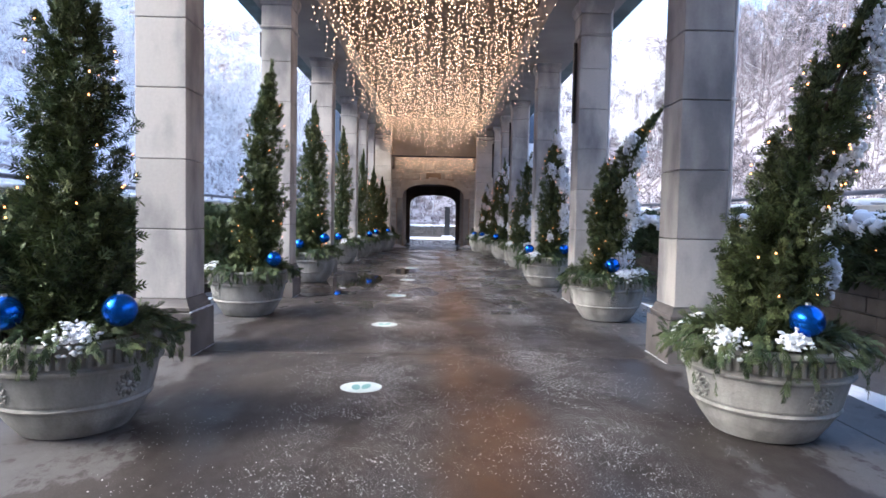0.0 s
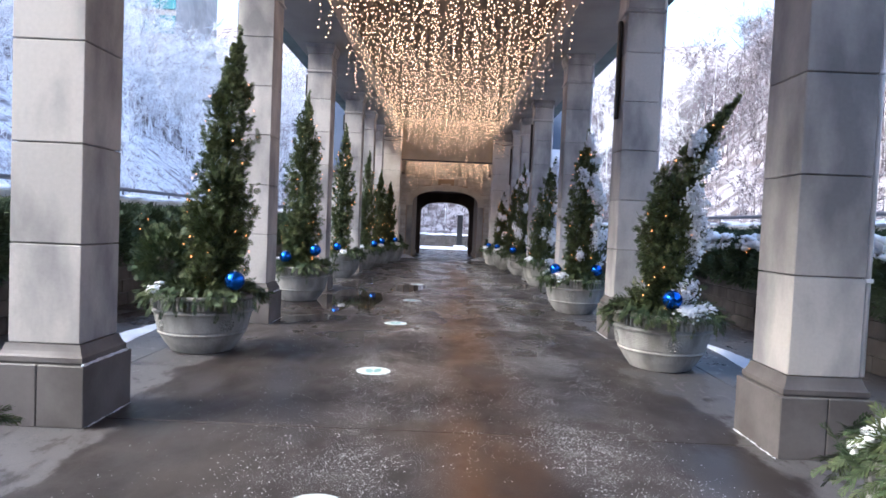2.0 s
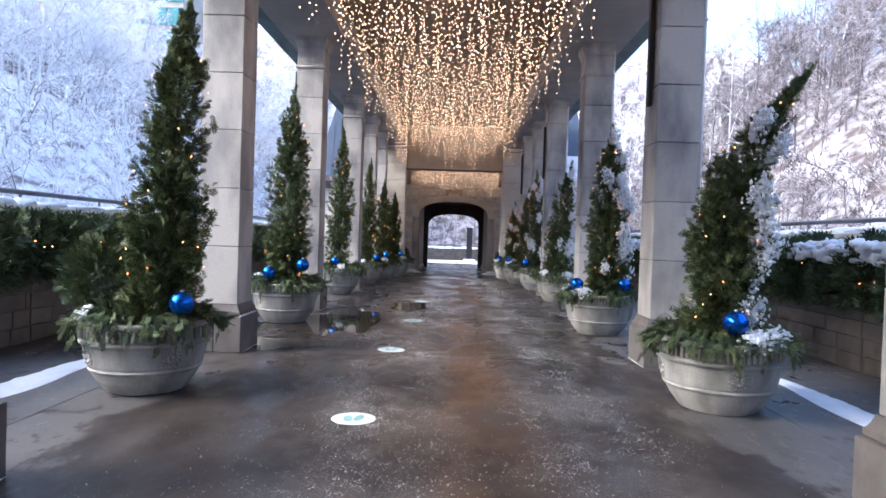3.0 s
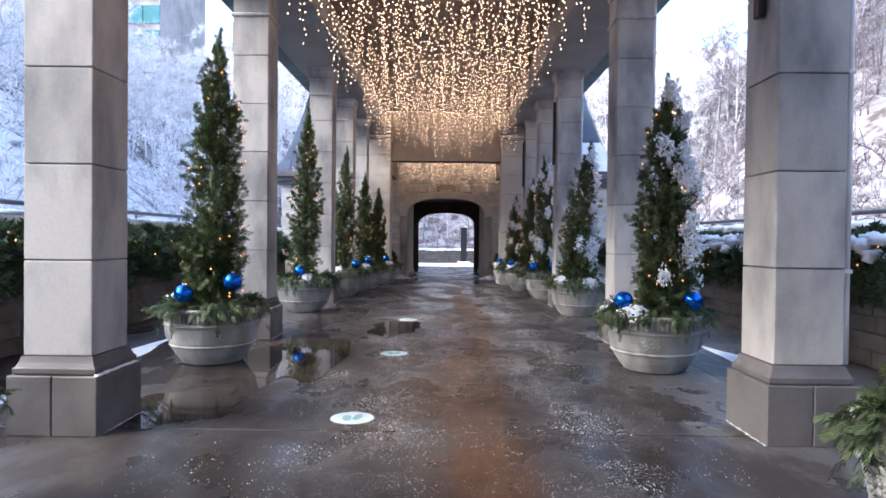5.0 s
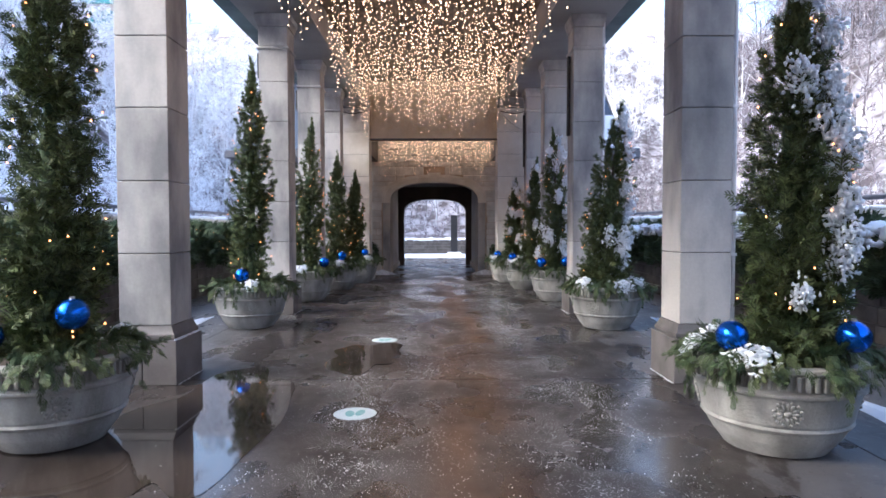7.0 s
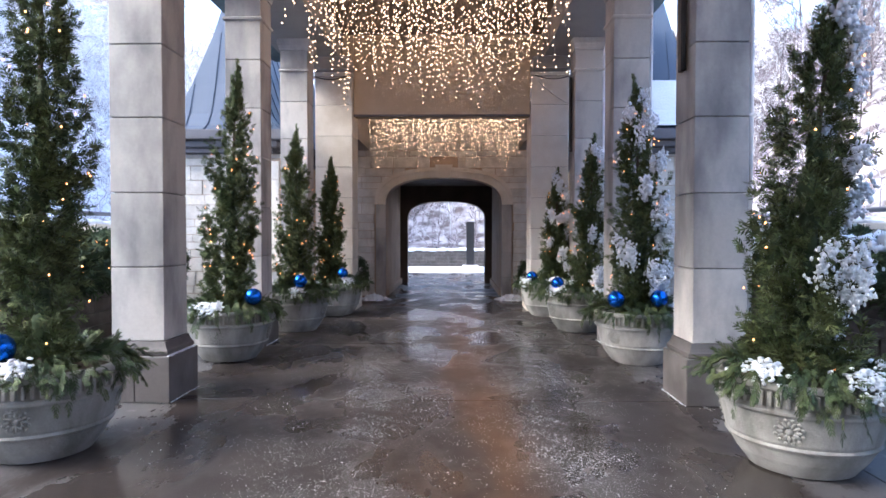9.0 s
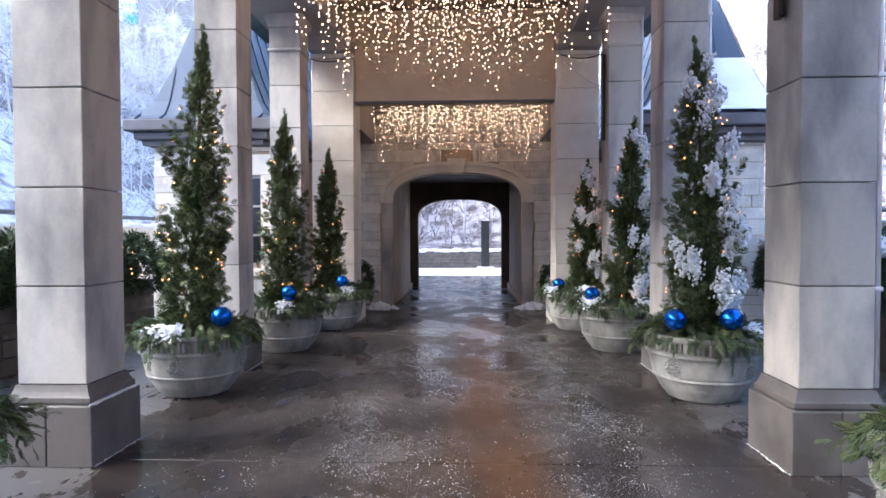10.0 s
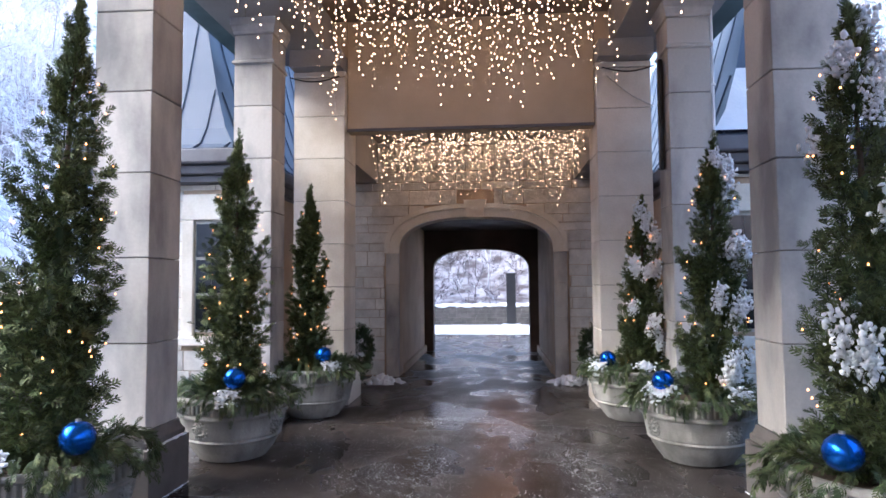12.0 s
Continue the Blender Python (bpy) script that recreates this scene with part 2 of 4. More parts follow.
def box(x0, x1, y0, y1, z0, z1, bevel=0.0, bm=None):
    bm = bm or bmesh.new()
    made = bmesh.ops.create_cube(bm, size=1, matrix=Matrix.LocRotScale(((x0 + x1) / 2, (y0 + y1) / 2, (z0 + z1) / 2), None, (x1 - x0, y1 - y0, z1 - z0)))
    if bevel:
        edges = {e for v in made["verts"] for e in v.link_edges}
        bmesh.ops.bevel(bm, geom=list(edges), offset=bevel, segments=1, affect="EDGES")
    return bm


def lathe(profile, steps=48, bm=None, wave=None):
    """A turned body from (radius, height) pairs."""
    bm = bm or bmesh.new()
    rings = []
    for r, z in profile:
        rings.append([bm.verts.new((r * math.cos(a), r * math.sin(a), z)) for a in (2 * math.pi * i / steps for i in range(steps))])
    for low, high in zip(rings, rings[1:]):
        for i in range(steps):
            bm.faces.new((low[i], low[(i + 1) % steps], high[(i + 1) % steps], high[i]))
    return bm


def square_lathe(profile, bm=None):
    """Mouldings round a square post from (half width, height) pairs."""
    bm = bm or bmesh.new()
    rings = [[bm.verts.new((sx * r, sy * r, z)) for sx, sy in ((-1, -1), (1, -1), (1, 1), (-1, 1))] for r, z in profile]
    for low, high in zip(rings, rings[1:]):
        for i in range(4):
            bm.faces.new((low[i], low[(i + 1) % 4], high[(i + 1) % 4], high[i]))
    bm.faces.new(rings[0][::-1])
    bm.faces.new(rings[-1])
    return bm


def tube(points, radius, sides=5, bm=None):
    bm = bm or bmesh.new()
    rings = []
    points = [Vector(p) for p in points]
    for i, p in enumerate(points):
        way = (points[min(i + 1, len(points) - 1)] - points[max(i - 1, 0)]).normalized()
        u = way.orthogonal().normalized()
        v = way.cross(u)
        r = radius[i] if isinstance(radius, (list, tuple)) else radius
        rings.append([bm.verts.new(p + r * (math.cos(a) * u + math.sin(a) * v)) for a in (2 * math.pi * k / sides for k in range(sides))])
    for low, high in zip(rings, rings[1:]):
        for k in range(sides):
            bm.faces.new((low[k], low[(k + 1) % sides], high[(k + 1) % sides], high[k]))
    bm.faces.new(rings[0][::-1])
    bm.faces.new(rings[-1])
    return bm


def array_mesh(name, verts, faces, mat, smooth=False):
    """A mesh from arrays: verts n x 3, faces m x k."""
    verts, faces = np.asarray(verts, np.float32), np.asarray(faces, np.int32)
    me = bpy.data.meshes.new(name)
    me.vertices.add(len(verts))
    me.vertices.foreach_set("co", verts.ravel())
    k = faces.shape[1]
    me.loops.add(faces.size)
    me.loops.foreach_set("vertex_index", faces.ravel())
    me.polygons.add(len(faces))
    me.polygons.foreach_set("loop_start", np.arange(len(faces), dtype=np.int32) * k)
    me.update(calc_edges=True)
    if smooth:
        me.polygons.foreach_set("use_smooth", [True] * len(me.polygons))
    me.materials.append(mat)
    return me


def scatter(template_v, template_f, frames, origins):
    """Copies of a template under 3 x 3 frames (columns are its axes) at origins, as one pair of arrays."""
    v = np.einsum("nij,kj->nki", frames, template_v) + origins[:, None, :]
    f = template_f[None] + (np.arange(len(origins)) * len(template_v))[:, None, None]
    return v.reshape(-1, 3), f.reshape(-1, template_f.shape[1])


def spray_template(pairs, length, width, seed):
    """A flat scaly twig along +y: a spine with paired blades, slightly cupped."""
    rng = np.random.default_rng(seed)
    v, f = [], []

    def blade(a, b, w, lift):
        a, b = np.array(a, float), np.array(b, float)
        side = np.cross(b - a, (0, 0, 1.0))
        side = side / (np.linalg.norm(side) + 1e-9) * w
        mid = a + 0.55 * (b - a) + np.array((0, 0, lift))
        n = len(v)
        v.extend([a, mid - side, b, mid + side])
        f.append((n, n + 1, n + 2, n + 3))

    blade((0, 0, 0), (0, length, -0.1 * length), width * 0.9, 0.01 * length)
    for i in range(pairs):
        y = length * (0.12 + 0.72 * i / pairs)
        reach = length * (0.5 - 0.32 * i / pairs) * rng.uniform(0.8, 1.2)
        for s in (-1, 1):
            blade((0, y, -0.1 * y), (s * reach * 0.75, y + reach * 0.75, -0.1 * y - reach * rng.uniform(-0.1, 0.35)), width, reach * 0.06)
    return np.array(v), np.array(f)


def frames_along(way, roll, size):
    """3 x 3 frames whose y axis runs along way, rolled about it, scaled by size."""
    way = way / np.linalg.norm(way, axis=1, keepdims=True)
    up = np.tile((0.0, 0.0, 1.0), (len(way), 1))
    side = np.cross(way, up)
    side /= np.linalg.norm(side, axis=1, keepdims=True) + 1e-9
    nor = np.cross(side, way)
    c, s = np.cos(roll)[:, None], np.sin(roll)[:, None]
    x, z = c * side + s * nor, -s * side + c * nor
    return np.stack([x, way, z], axis=2) * size[:, None, None]

def lump_mesh(name, centres, sizes, seed, mat, fine=2):
    """Soft irregular clumps joined into one mesh."""
    r = np.random.default_rng(seed)
    bm = bmesh.new()
    bmesh.ops.create_icosphere(bm, subdivisions=fine, radius=1)
    bv = np.array([v.co for v in bm.verts])
    bf = np.array([[v.index for v in f.verts] for f in bm.faces])
    bm.free()
    vs, fs, n_ = [], [], 0
    for c, s_ in zip(centres, sizes):
        k = 1 + 0.28 * np.sin(bv @ r.normal(0, 2.6, 3) + r.uniform(0, 6)) + 0.16 * np.sin(bv @ r.normal(0, 6, 3))
        vs.append(bv * k[:, None] * np.asarray(s_) + np.asarray(c))
        fs.append(bf + n_)
        n_ += len(bv)
    return array_mesh(name, np.concatenate(vs), np.concatenate(fs), mat, True)


# ---- plan ----
COLUMNS = [5.3, 9.73, 14.0, 18.74, 21.65, 24.38]     # front edges of the column bases along the walk
INNER, BASE, SHAFT = 2.318, 0.64, 0.49               # clear half width, base and shaft widths
SOFFIT_Z, CEIL_Z = 5.05, 5.6
PIER_Y, WALL_Y = 25.8, 28.55
rng = np.random.default_rng(7)

# ---- ground, floor ----
ground = new("ground", array_mesh("ground", [(-400, -300, -0.35), (400, -300, -0.35), (400, 700, -0.35), (-400, 700, -0.35)], [(0, 1, 2, 3)], GROUND_SNOW))
tagged(ground, "snow covered ground round the covered walk", "ground", kind="structure")

floor = tagged(new("floor", mesh_of(box(-5.0, 5.0, -7, 46, -0.34, -0.012), "floor", BOXWALL)), "wet brown grey concrete floor in large slabs", "floor", kind="structure")


def slab_mesh(x0, x1, y0, y1, mat):
    return mesh_of(box(x0, x1, y0, y1, -0.012, 0.0, 0.004), "slab", mat)


joints = [-6.9, -3.6, 0.9, 5.55, 9.95, 14.2, 18.9, 21.9, 24.6, 28.4, 33, 38, 45.9]
for a, b in zip(joints, joints[1:]):
    for x0, x1 in ((-4.99, -2.95), (-2.95, 2.95), (2.95, 4.99)):
        piece("slab", slab_mesh(x0 + 0.004, x1 - 0.004, a + 0.008, b - 0.008, WET_CONCRETE), floor, Matrix())


def patch(name, cx, cy, rx, ry, z, mat, seed, ragged=0.35, steps=72, label="", category="", thick=0.0):
    """A flat, ragged-edged patch lying on the floor."""
    r = np.random.default_rng(seed)
    phase = r.uniform(0, 6.28, 9)
    bm = bmesh.new()
    rim = []
    for i in range(steps):
        a = 2 * math.pi * i / steps
        k = 1 + ragged * sum(math.sin((j + 2) * a + phase[j]) / (j + 2) for j in range(9))
        rim.append(bm.verts.new((rx * k * math.cos(a), ry * k * math.sin(a), 0)))
    mid = bm.verts.new((0, 0, thick))
    if thick:
        inner = [bm.verts.new((v.co.x * 0.72, v.co.y * 0.72, thick * r.uniform(0.6, 1.1))) for v in rim]
        for i in range(steps):
            j = (i + 1) % steps
            bm.faces.new((rim[i], rim[j], inner[j], inner[i]))
            bm.faces.new((inner[i], inner[j], mid))
    else:
        for i in range(steps):
            bm.faces.new((rim[i], rim[(i + 1) % steps], mid))
    ob = new(name, mesh_of(bm, name, mat, bool(thick)))
    ob.location = (cx, cy, z)
    return tagged(ob, label, category)


for i, (x, y, rx, ry) in enumerate([(-1.72, 12.9, 0.55, 1.9), (-0.72, 15.3, 0.42, 0.75), (-2.1, 10.6, 0.42, 0.7)]):
    patch("puddle", x, y, rx, ry, 0.004, WATER, 30 + i, 0.3, label="shallow dark puddle of meltwater on the concrete", category="puddle")
# salt grains, too many to count
n = 130000
sx = np.where(rng.random(n) < 0.5, rng.normal(-0.42, 0.36, n), rng.normal(1.12, 0.32, n))
sx = np.where(rng.random(n) < 0.22, rng.uniform(-1.9, 2.0, n), sx)
sy = rng.uniform(-0.2, 25, n)
clump = np.sin(sy * 2.1 + 3 * sx) + np.sin(sy * 5.3 - 2 * sx) + np.sin(sx * 9 + sy) + 0.8 * np.sin(sx * 23 + 11 * np.sin(sy * 3.1)) + 0.8 * np.sin(sy * 17 + 5 * sx)
keep = clump + rng.normal(0, 0.8, n) > 0.0
sx, sy = sx[keep], sy[keep]
octa = np.array([(1, 0, 0), (0, 1, 0), (-1, 0, 0), (0, -1, 0), (0, 0, 0.8)])
octa_f = np.array([(0, 1, 4), (1, 2, 4), (2, 3, 4), (3, 0, 4)])
size = np.minimum(rng.gamma(1.7, 0.0009, len(sx)) + 0.0013, 0.007)
eye3 = np.tile(np.eye(3), (len(sx), 1, 1)) * size[:, None, None]
v, f = scatter(octa, octa_f, eye3, np.stack([sx, sy, np.full(len(sx), 0.001)], 1))
tagged(new("salt_grains", array_mesh("salt_grains", v, f, SALT)), "white de-icing salt grains strewn over the floor", "salt", kind="stuff")


def floor_sticker(x, y):
    t = thing("floor_sticker", x, y, 0.003, "round white floor sticker with teal footprints", "sticker", "distance stickers on the floor")
    part("disc", lathe([(0.0, 0.0015), (0.165, 0.0015), (0.17, 0.0)], 40), STICKER, t)
    for s in (-1, 1):
        bm = bmesh.new()
        bmesh.ops.create_circle(bm, cap_ends=True, radius=1, segments=20, matrix=Matrix.LocRotScale((s * 0.04, 0.012 * s, 0.003), Euler((0, 0, s * -0.15)), (0.036, 0.082, 1)))
        part("footprint", bm, STICKER_INK, t, "teal footprint")
    return t


for x, y in ((-0.55, 4.29), (-0.59, 7.29), (-0.61, 10.28), (-0.53, 13.08), (-0.57, 16.32)):
    floor_sticker(x, y)

# ---- columns ----
MOULD = [(0.28, 0.42), (0.293, 0.435), (0.293, 0.468), (0.28, 0.48), (0.268, 0.505), (0.26, 0.53), (0.255, 0.55)]
NECK = [(0.247, 4.46), (0.27, 4.475), (0.27, 4.50), (0.251, 4.52)]
CAP = [(0.251, 4.845), (0.261, 4.855), (0.261, 4.885), (0.268, 4.90), (0.28, 4.94), (0.293, 4.96), (0.293, 5.05)]


def stone_column():
    t = thing("stone_column", 0, 0, 0, "square grey limestone column of stacked blocks on a plinth", "column", "columns along the covered walk")
    h = BASE / 2
    part("core", box(-0.215, 0.215, -0.215, 0.215, 0.01, 5.04), MORTAR, t)
    plinth = mesh_of(box(-h, -0.003, -h, h, 0, 0.42, 0.006), "plinth_block", DAMP_STONE)
    other = mesh_of(box(0.003, h, -h, h, 0, 0.42, 0.006), "plinth_block", DAMP_STONE)
    piece("plinth_block", plinth, t, Matrix())
    piece("plinth_block", other, t, Matrix())
    part("base_moulding", square_lathe(MOULD), DAMP_STONE, t)
    w = SHAFT / 2
    for a, b in ((0.55, 1.232), (1.232, 1.915), (1.915, 2.6), (2.6, 3.265), (3.265, 3.93), (3.93, 4.47)):
        piece("block", mesh_of(box(-w, w, -w, w, a + 0.004, b - 0.004, 0.006), "block", LIMESTONE), t, Matrix())
    part("neck_band", square_lathe(NECK), LIMESTONE, t)
    piece("block", mesh_of(box(-w, w, -w, w, 4.523, 4.84, 0.006), "block", LIMESTONE), t, Matrix())
    part("capital", square_lathe(CAP), LIMESTONE, t)
    return t


first = stone_column()
first.matrix_basis = pose(-INNER - BASE / 2, COLUMNS[0] + BASE / 2, 0)
spots = [(s, y) for y in COLUMNS for s in (-1, 1)] + [(s, y) for y in (0.6, -4.0) for s in (-1, 1)]
for s, y in spots[1:]:
    copy_thing(first, pose(s * (INNER + BASE / 2) + (0.03 if s > 0 else 0), y + BASE / 2, 0))


for i, y in enumerate(COLUMNS):
    c = [(0.0, q, 0.0) for q in np.arange(-0.26, 0.27, 0.07)]
    ridge = new("snow_ridge", lump_mesh("snow_ridge", c, [(0.016, 0.06, 0.011)] * len(c), 40 + i, SNOW))
    ridge.location = (-INNER - 0.016, y + BASE / 2, 0.423)
    tagged(ridge, "thin line of snow on the ledge of a column plinth", "snow", "snow on the plinths")
    for s in (-1, 1):
        c = [(rng.normal(0, 0.003), q, 0.0) for q in np.arange(-0.3, 0.31, 0.035)]
        crust = new("salt_crust", lump_mesh("salt_crust", c, rng.uniform(0.4, 1.0, (len(c), 1)) * (0.011, 0.026, 0.005), 140 + i, SNOW, 1))
        crust.location = (s * (INNER - 0.008) + (0.03 if s > 0 else 0), y + BASE / 2, 0.003)
        tagged(crust, "thin white salt crust along the foot of a plinth", "salt", "salt lines at the plinths")


def loudspeaker(x, y, z, tall, wide, label):
    t = thing("column_loudspeaker", x, y, z, label, "loudspeaker", "loudspeakers on the columns")
    part("case", box(-wide / 2, wide / 2, -0.045, 0.045, 0, tall, 0.008), BLACK, t)
    part("grille", box(-wide / 2 + 0.01, wide / 2 - 0.01, -0.052, -0.0455, 0.02, tall - 0.02), BLACK, t, "black perforated grille")
    part("bracket", box(-0.015, 0.015, 0.0455, 0.07, tall * 0.4, tall * 0.6), BLACK, t)


for y in COLUMNS[:5]:
    for s in (-1, 1):
        loudspeaker(s * (INNER + 0.075 + SHAFT + 0.055) + (0.03 if s > 0 else 0), y + 0.35, 4.05, 0.42, 0.07, "small black loudspeaker box on the outer side of a column")
for y in COLUMNS[1:6:2]:
    loudspeaker(INNER + 0.06, y + 0.28, 3.05, 1.35, 0.05, "long slim black loudspeaker bar on a column")

for y in COLUMNS:
    t = thing("downpipe", INNER + 0.105 + SHAFT + 0.024, y + 0.1, 0, "slim white painted pipe on the outer face of a column", "pipe", "pipes on the columns")
    part("pipe", tube([(0, 0, 0.56), (0, 0, 4.95)], 0.021, 10), PIPE_WHITE, t, smooth=True)
    for z in (1.2, 2.6, 4.0):
        part("clip", box(-0.028, 0.028, -0.026, 0.026, z, z + 0.03, 0.004), PIPE_WHITE, t)

# ---- roof over the walk ----
y0, y1 = -6.9, PIER_Y + 0.4
beam_group = "beams over the columns"
for s, name in ((-1, "edge_beam_west"), (1, "edge_beam_east")):
    x0, x1 = sorted((s * 2.02, s * 3.15))
    tagged(new(name, mesh_of(box(x0, x1, y0, y1, SOFFIT_Z, 5.9, 0.01), name, SOFFIT)), "plain grey beam resting on the column capitals", "beam", beam_group, "structure")
    x0, x1 = sorted((s * 3.16, s * 3.5))
    t = thing("gutter" , 0, 0, 0, "dark teal metal eave gutter along the roof edge", "gutter", "roof gutters")
    part("trough", box(x0, x1, y0, y1, 5.12, 5.5, 0.02), TEAL, t)
    part("drip_edge", box(x0 - 0.02, x1 + 0.02, y0, y1, 5.505, 5.56, 0.006), TEAL, t)
ceiling = tagged(new("ceiling", mesh_of(box(-2.01, 2.01, y0, y1, CEIL_Z, CEIL_Z + 0.2), "ceiling", CEILING)), "warm brown plaster ceiling over the walk", "ceiling", kind="structure")
roof = tagged(new("roof", mesh_of(box(-3.6, 3.6, y0, y1, 5.92, 6.1), "roof", TEAL)), "flat metal roof of the covered walk", "roof", kind="structure")

# unseen wall added behind the walk's start, to keep open sky off the column fronts
wall_south = tagged(new("wall_south", mesh_of(box(-9, 9, -7.6, -7.05, -0.3, 6.4), "wall_south", LIMESTONE)), "unseen stone wall added behind the walk's start to block light", "wall", kind="structure")

# ---- end piers, fascia, second ceiling ----
def end_pier(s):
    t = thing("end_pier", 0, 0, 0, "pale limestone pier beside the archway porch", "pier", "end piers")
    a, b = sorted((s * 1.80, s * 2.55))
    part("core", box(a + 0.02, b - 0.02, PIER_Y + 0.02, PIER_Y + 0.7, 0.01, 4.99), MORTAR, t)
    z, k = 0.0, 0
    a0, b0 = sorted((s * 1.72, s * 2.63))
    piece("plinth_block", mesh_of(box(a0, b0, PIER_Y - 0.07, PIER_Y + 0.75, 0, 0.42, 0.008), "plinth_block", PALE_STONE), t, Matrix())
    z = 0.424
    while z < 4.6:
        top = min(z + 0.62, 4.72)
        piece("block", mesh_of(box(a, b, PIER_Y, PIER_Y + 0.72, z, top - 0.007, 0.005), "block", PALE_STONE), t, Matrix())
        z = top
    part("capital", box(a - 0.012, b + 0.012, PIER_Y - 0.012, PIER_Y + 0.732, 4.724, 4.80, 0.006), PALE_STONE, t)
    part("end_block", box(min(a, s * 2.0) + 0.005, max(b, s * 2.0) - 0.005, PIER_Y - 0.25, PIER_Y + 0.6, 4.804, SOFFIT_Z - 0.004), SOFFIT, t)


for s in (-1, 1):
    end_pier(s)
fascia = thing("porch_fascia", 0, 0, 0, "wide tan plaster fascia spanning between the end piers", "fascia")
part("panel", box(-1.79, 1.79, PIER_Y + 0.12, PIER_Y + 0.34, 3.93, 5.59, 0.01), PLASTER, fascia)
part("drip_bead", box(-1.79, 1.79, PIER_Y + 0.105, PIER_Y + 0.119, 3.93, 3.975), FASCIA, fascia, "dark grey edge bead")
part("ceiling_panel", box(-2.5, 2.5, PIER_Y + 0.74, WALL_Y - 0.02, 4.35, 4.5), SOFFIT, fascia, "grey porch ceiling")
part("back_panel", box(-1.79, 1.79, PIER_Y + 0.345, PIER_Y + 0.735, 4.352, 4.5), SOFFIT, fascia, "grey porch ceiling")
for s in (-1, 1):
    a, b = sorted((s * 1.795, s * 2.018))
    part("return_panel", box(a, b, PIER_Y + 0.12, PIER_Y + 0.34, SOFFIT_Z, 5.59), PLASTER, fascia)
    a, b = sorted((s * 1.82, s * 2.5))
    part("side_beam", box(a, b, PIER_Y + 0.75, WALL_Y - 0.02, 3.6, 4.345), SOFFIT, fascia, "grey side beam")


for s in (-1, 1):
    t = thing("hanging_cable", 0, 0, 0, "thin dark cable sagging from the beam to the end pier", "cable", "cables on the porch")
    part("cord", tube([(s * (2.6 - 0.08 * k), PIER_Y - 0.03, 4.72 - 0.07 * math.sin(math.pi * k / 9)) for k in range(10)], 0.009, 6), BLACK, t)
t = thing("hanging_cable", 0, 0, 0, "thin pale cable sagging down the end pier", "cable", "cables on the porch")
part("cord", tube([(1.95 + 0.07 * k, PIER_Y - 0.02, 4.6 - 0.05 * k - 0.05 * math.sin(math.pi * k / 9)) for k in range(10)], 0.008, 6), FRAME_WHITE, t)

# ---- icicle light strings under both ceilings ----
ball = bmesh.new()
bmesh.ops.create_cone(ball, segments=5, radius1=1, radius2=0.5, depth=1.7, cap_ends=True)
bmesh.ops.triangulate(ball, faces=ball.faces)
ball_v = np.array([v.co for v in ball.verts])
ball_f = np.array([[v.index for v in f.verts] for f in ball.faces])
ball.free()
stick_v = np.array([(1, 0, 0), (-0.5, 0.87, 0), (-0.5, -0.87, 0), (1, 0, -1), (-0.5, 0.87, -1), (-0.5, -0.87, -1)])
stick_f = np.array([(0, 1, 4, 3), (1, 2, 5, 4), (2, 0, 3, 5)])


def light_string(y, half, top, longest, seed, spacing=0.17, radius=0.0083, aside=0.0):
    r = np.random.default_rng(seed)
    t = thing("icicle_light_string", aside, y, 0, "string of hanging warm white icicle lights under the ceiling", "string lights", "icicle light strings")
    x = np.arange(-half, half, spacing) + r.uniform(-0.08, 0.08, len(np.arange(-half, half, spacing)))
    length = longest * r.choice([0.3, 0.5, 0.65, 0.8, 1.0], len(x)) * (0.85 + 0.22 * np.sin(x * 5.5 + seed)) * r.uniform(0.85, 1.1, len(x))
    dy = r.uniform(-0.22, 0.22, len(x))
    o, b = np.stack([x, dy, np.full(len(x), top - 0.01)], 1), []
    for i in range(len(x)):
        k = max(2, int(length[i] / 0.1))
        zs = np.linspace(0.06, length[i], k) + r.uniform(-0.02, 0.02, k)
        b.append(np.stack([x[i] + r.normal(0, 0.028, k), dy[i] + r.normal(0, 0.03, k), top - zs - r.uniform(0, 0.03, k)], 1))
    b = np.concatenate(b)
    fr = np.zeros((len(x), 3, 3))
    fr[:, 0, 0] = fr[:, 1, 1] = 0.0016
    fr[:, 2, 2] = length
    v, f = scatter(stick_v, stick_f, fr, o)
    w = new("wire", array_mesh("wire", v, f, CABLE))
    w.parent = t
    tagged(w, kind="stuff")
    sz = radius * r.uniform(0.75, 1.25, len(b))
    v, f = scatter(ball_v, ball_f, np.tile(np.eye(3), (len(b), 1, 1)) * sz[:, None, None], b)
    g = new("bulb_string", array_mesh("bulb_string", v, f, WARM))
    g.parent = w
    tagged(g, "glowing warm white bulbs", kind="stuff")


for i, y in enumerate(np.arange(-1.2, PIER_Y - 0.1, 0.46)):
    light_string(float(y), 1.92, CEIL_Z, 1.45 if y < 20 else 1.68, 500 + i)
for i, y in enumerate(np.arange(PIER_Y + 0.95, WALL_Y - 0.25, 0.3)):
    light_string(float(y), 1.68, 4.345, 1.12, 700 + i, 0.1, 0.0075, 0.14)

# ---- end wall with the archway, passage beyond ----
ARCH_IN, ARCH_OUT, SPRING, CROWN = 1.42, 1.66, 2.27, 2.93


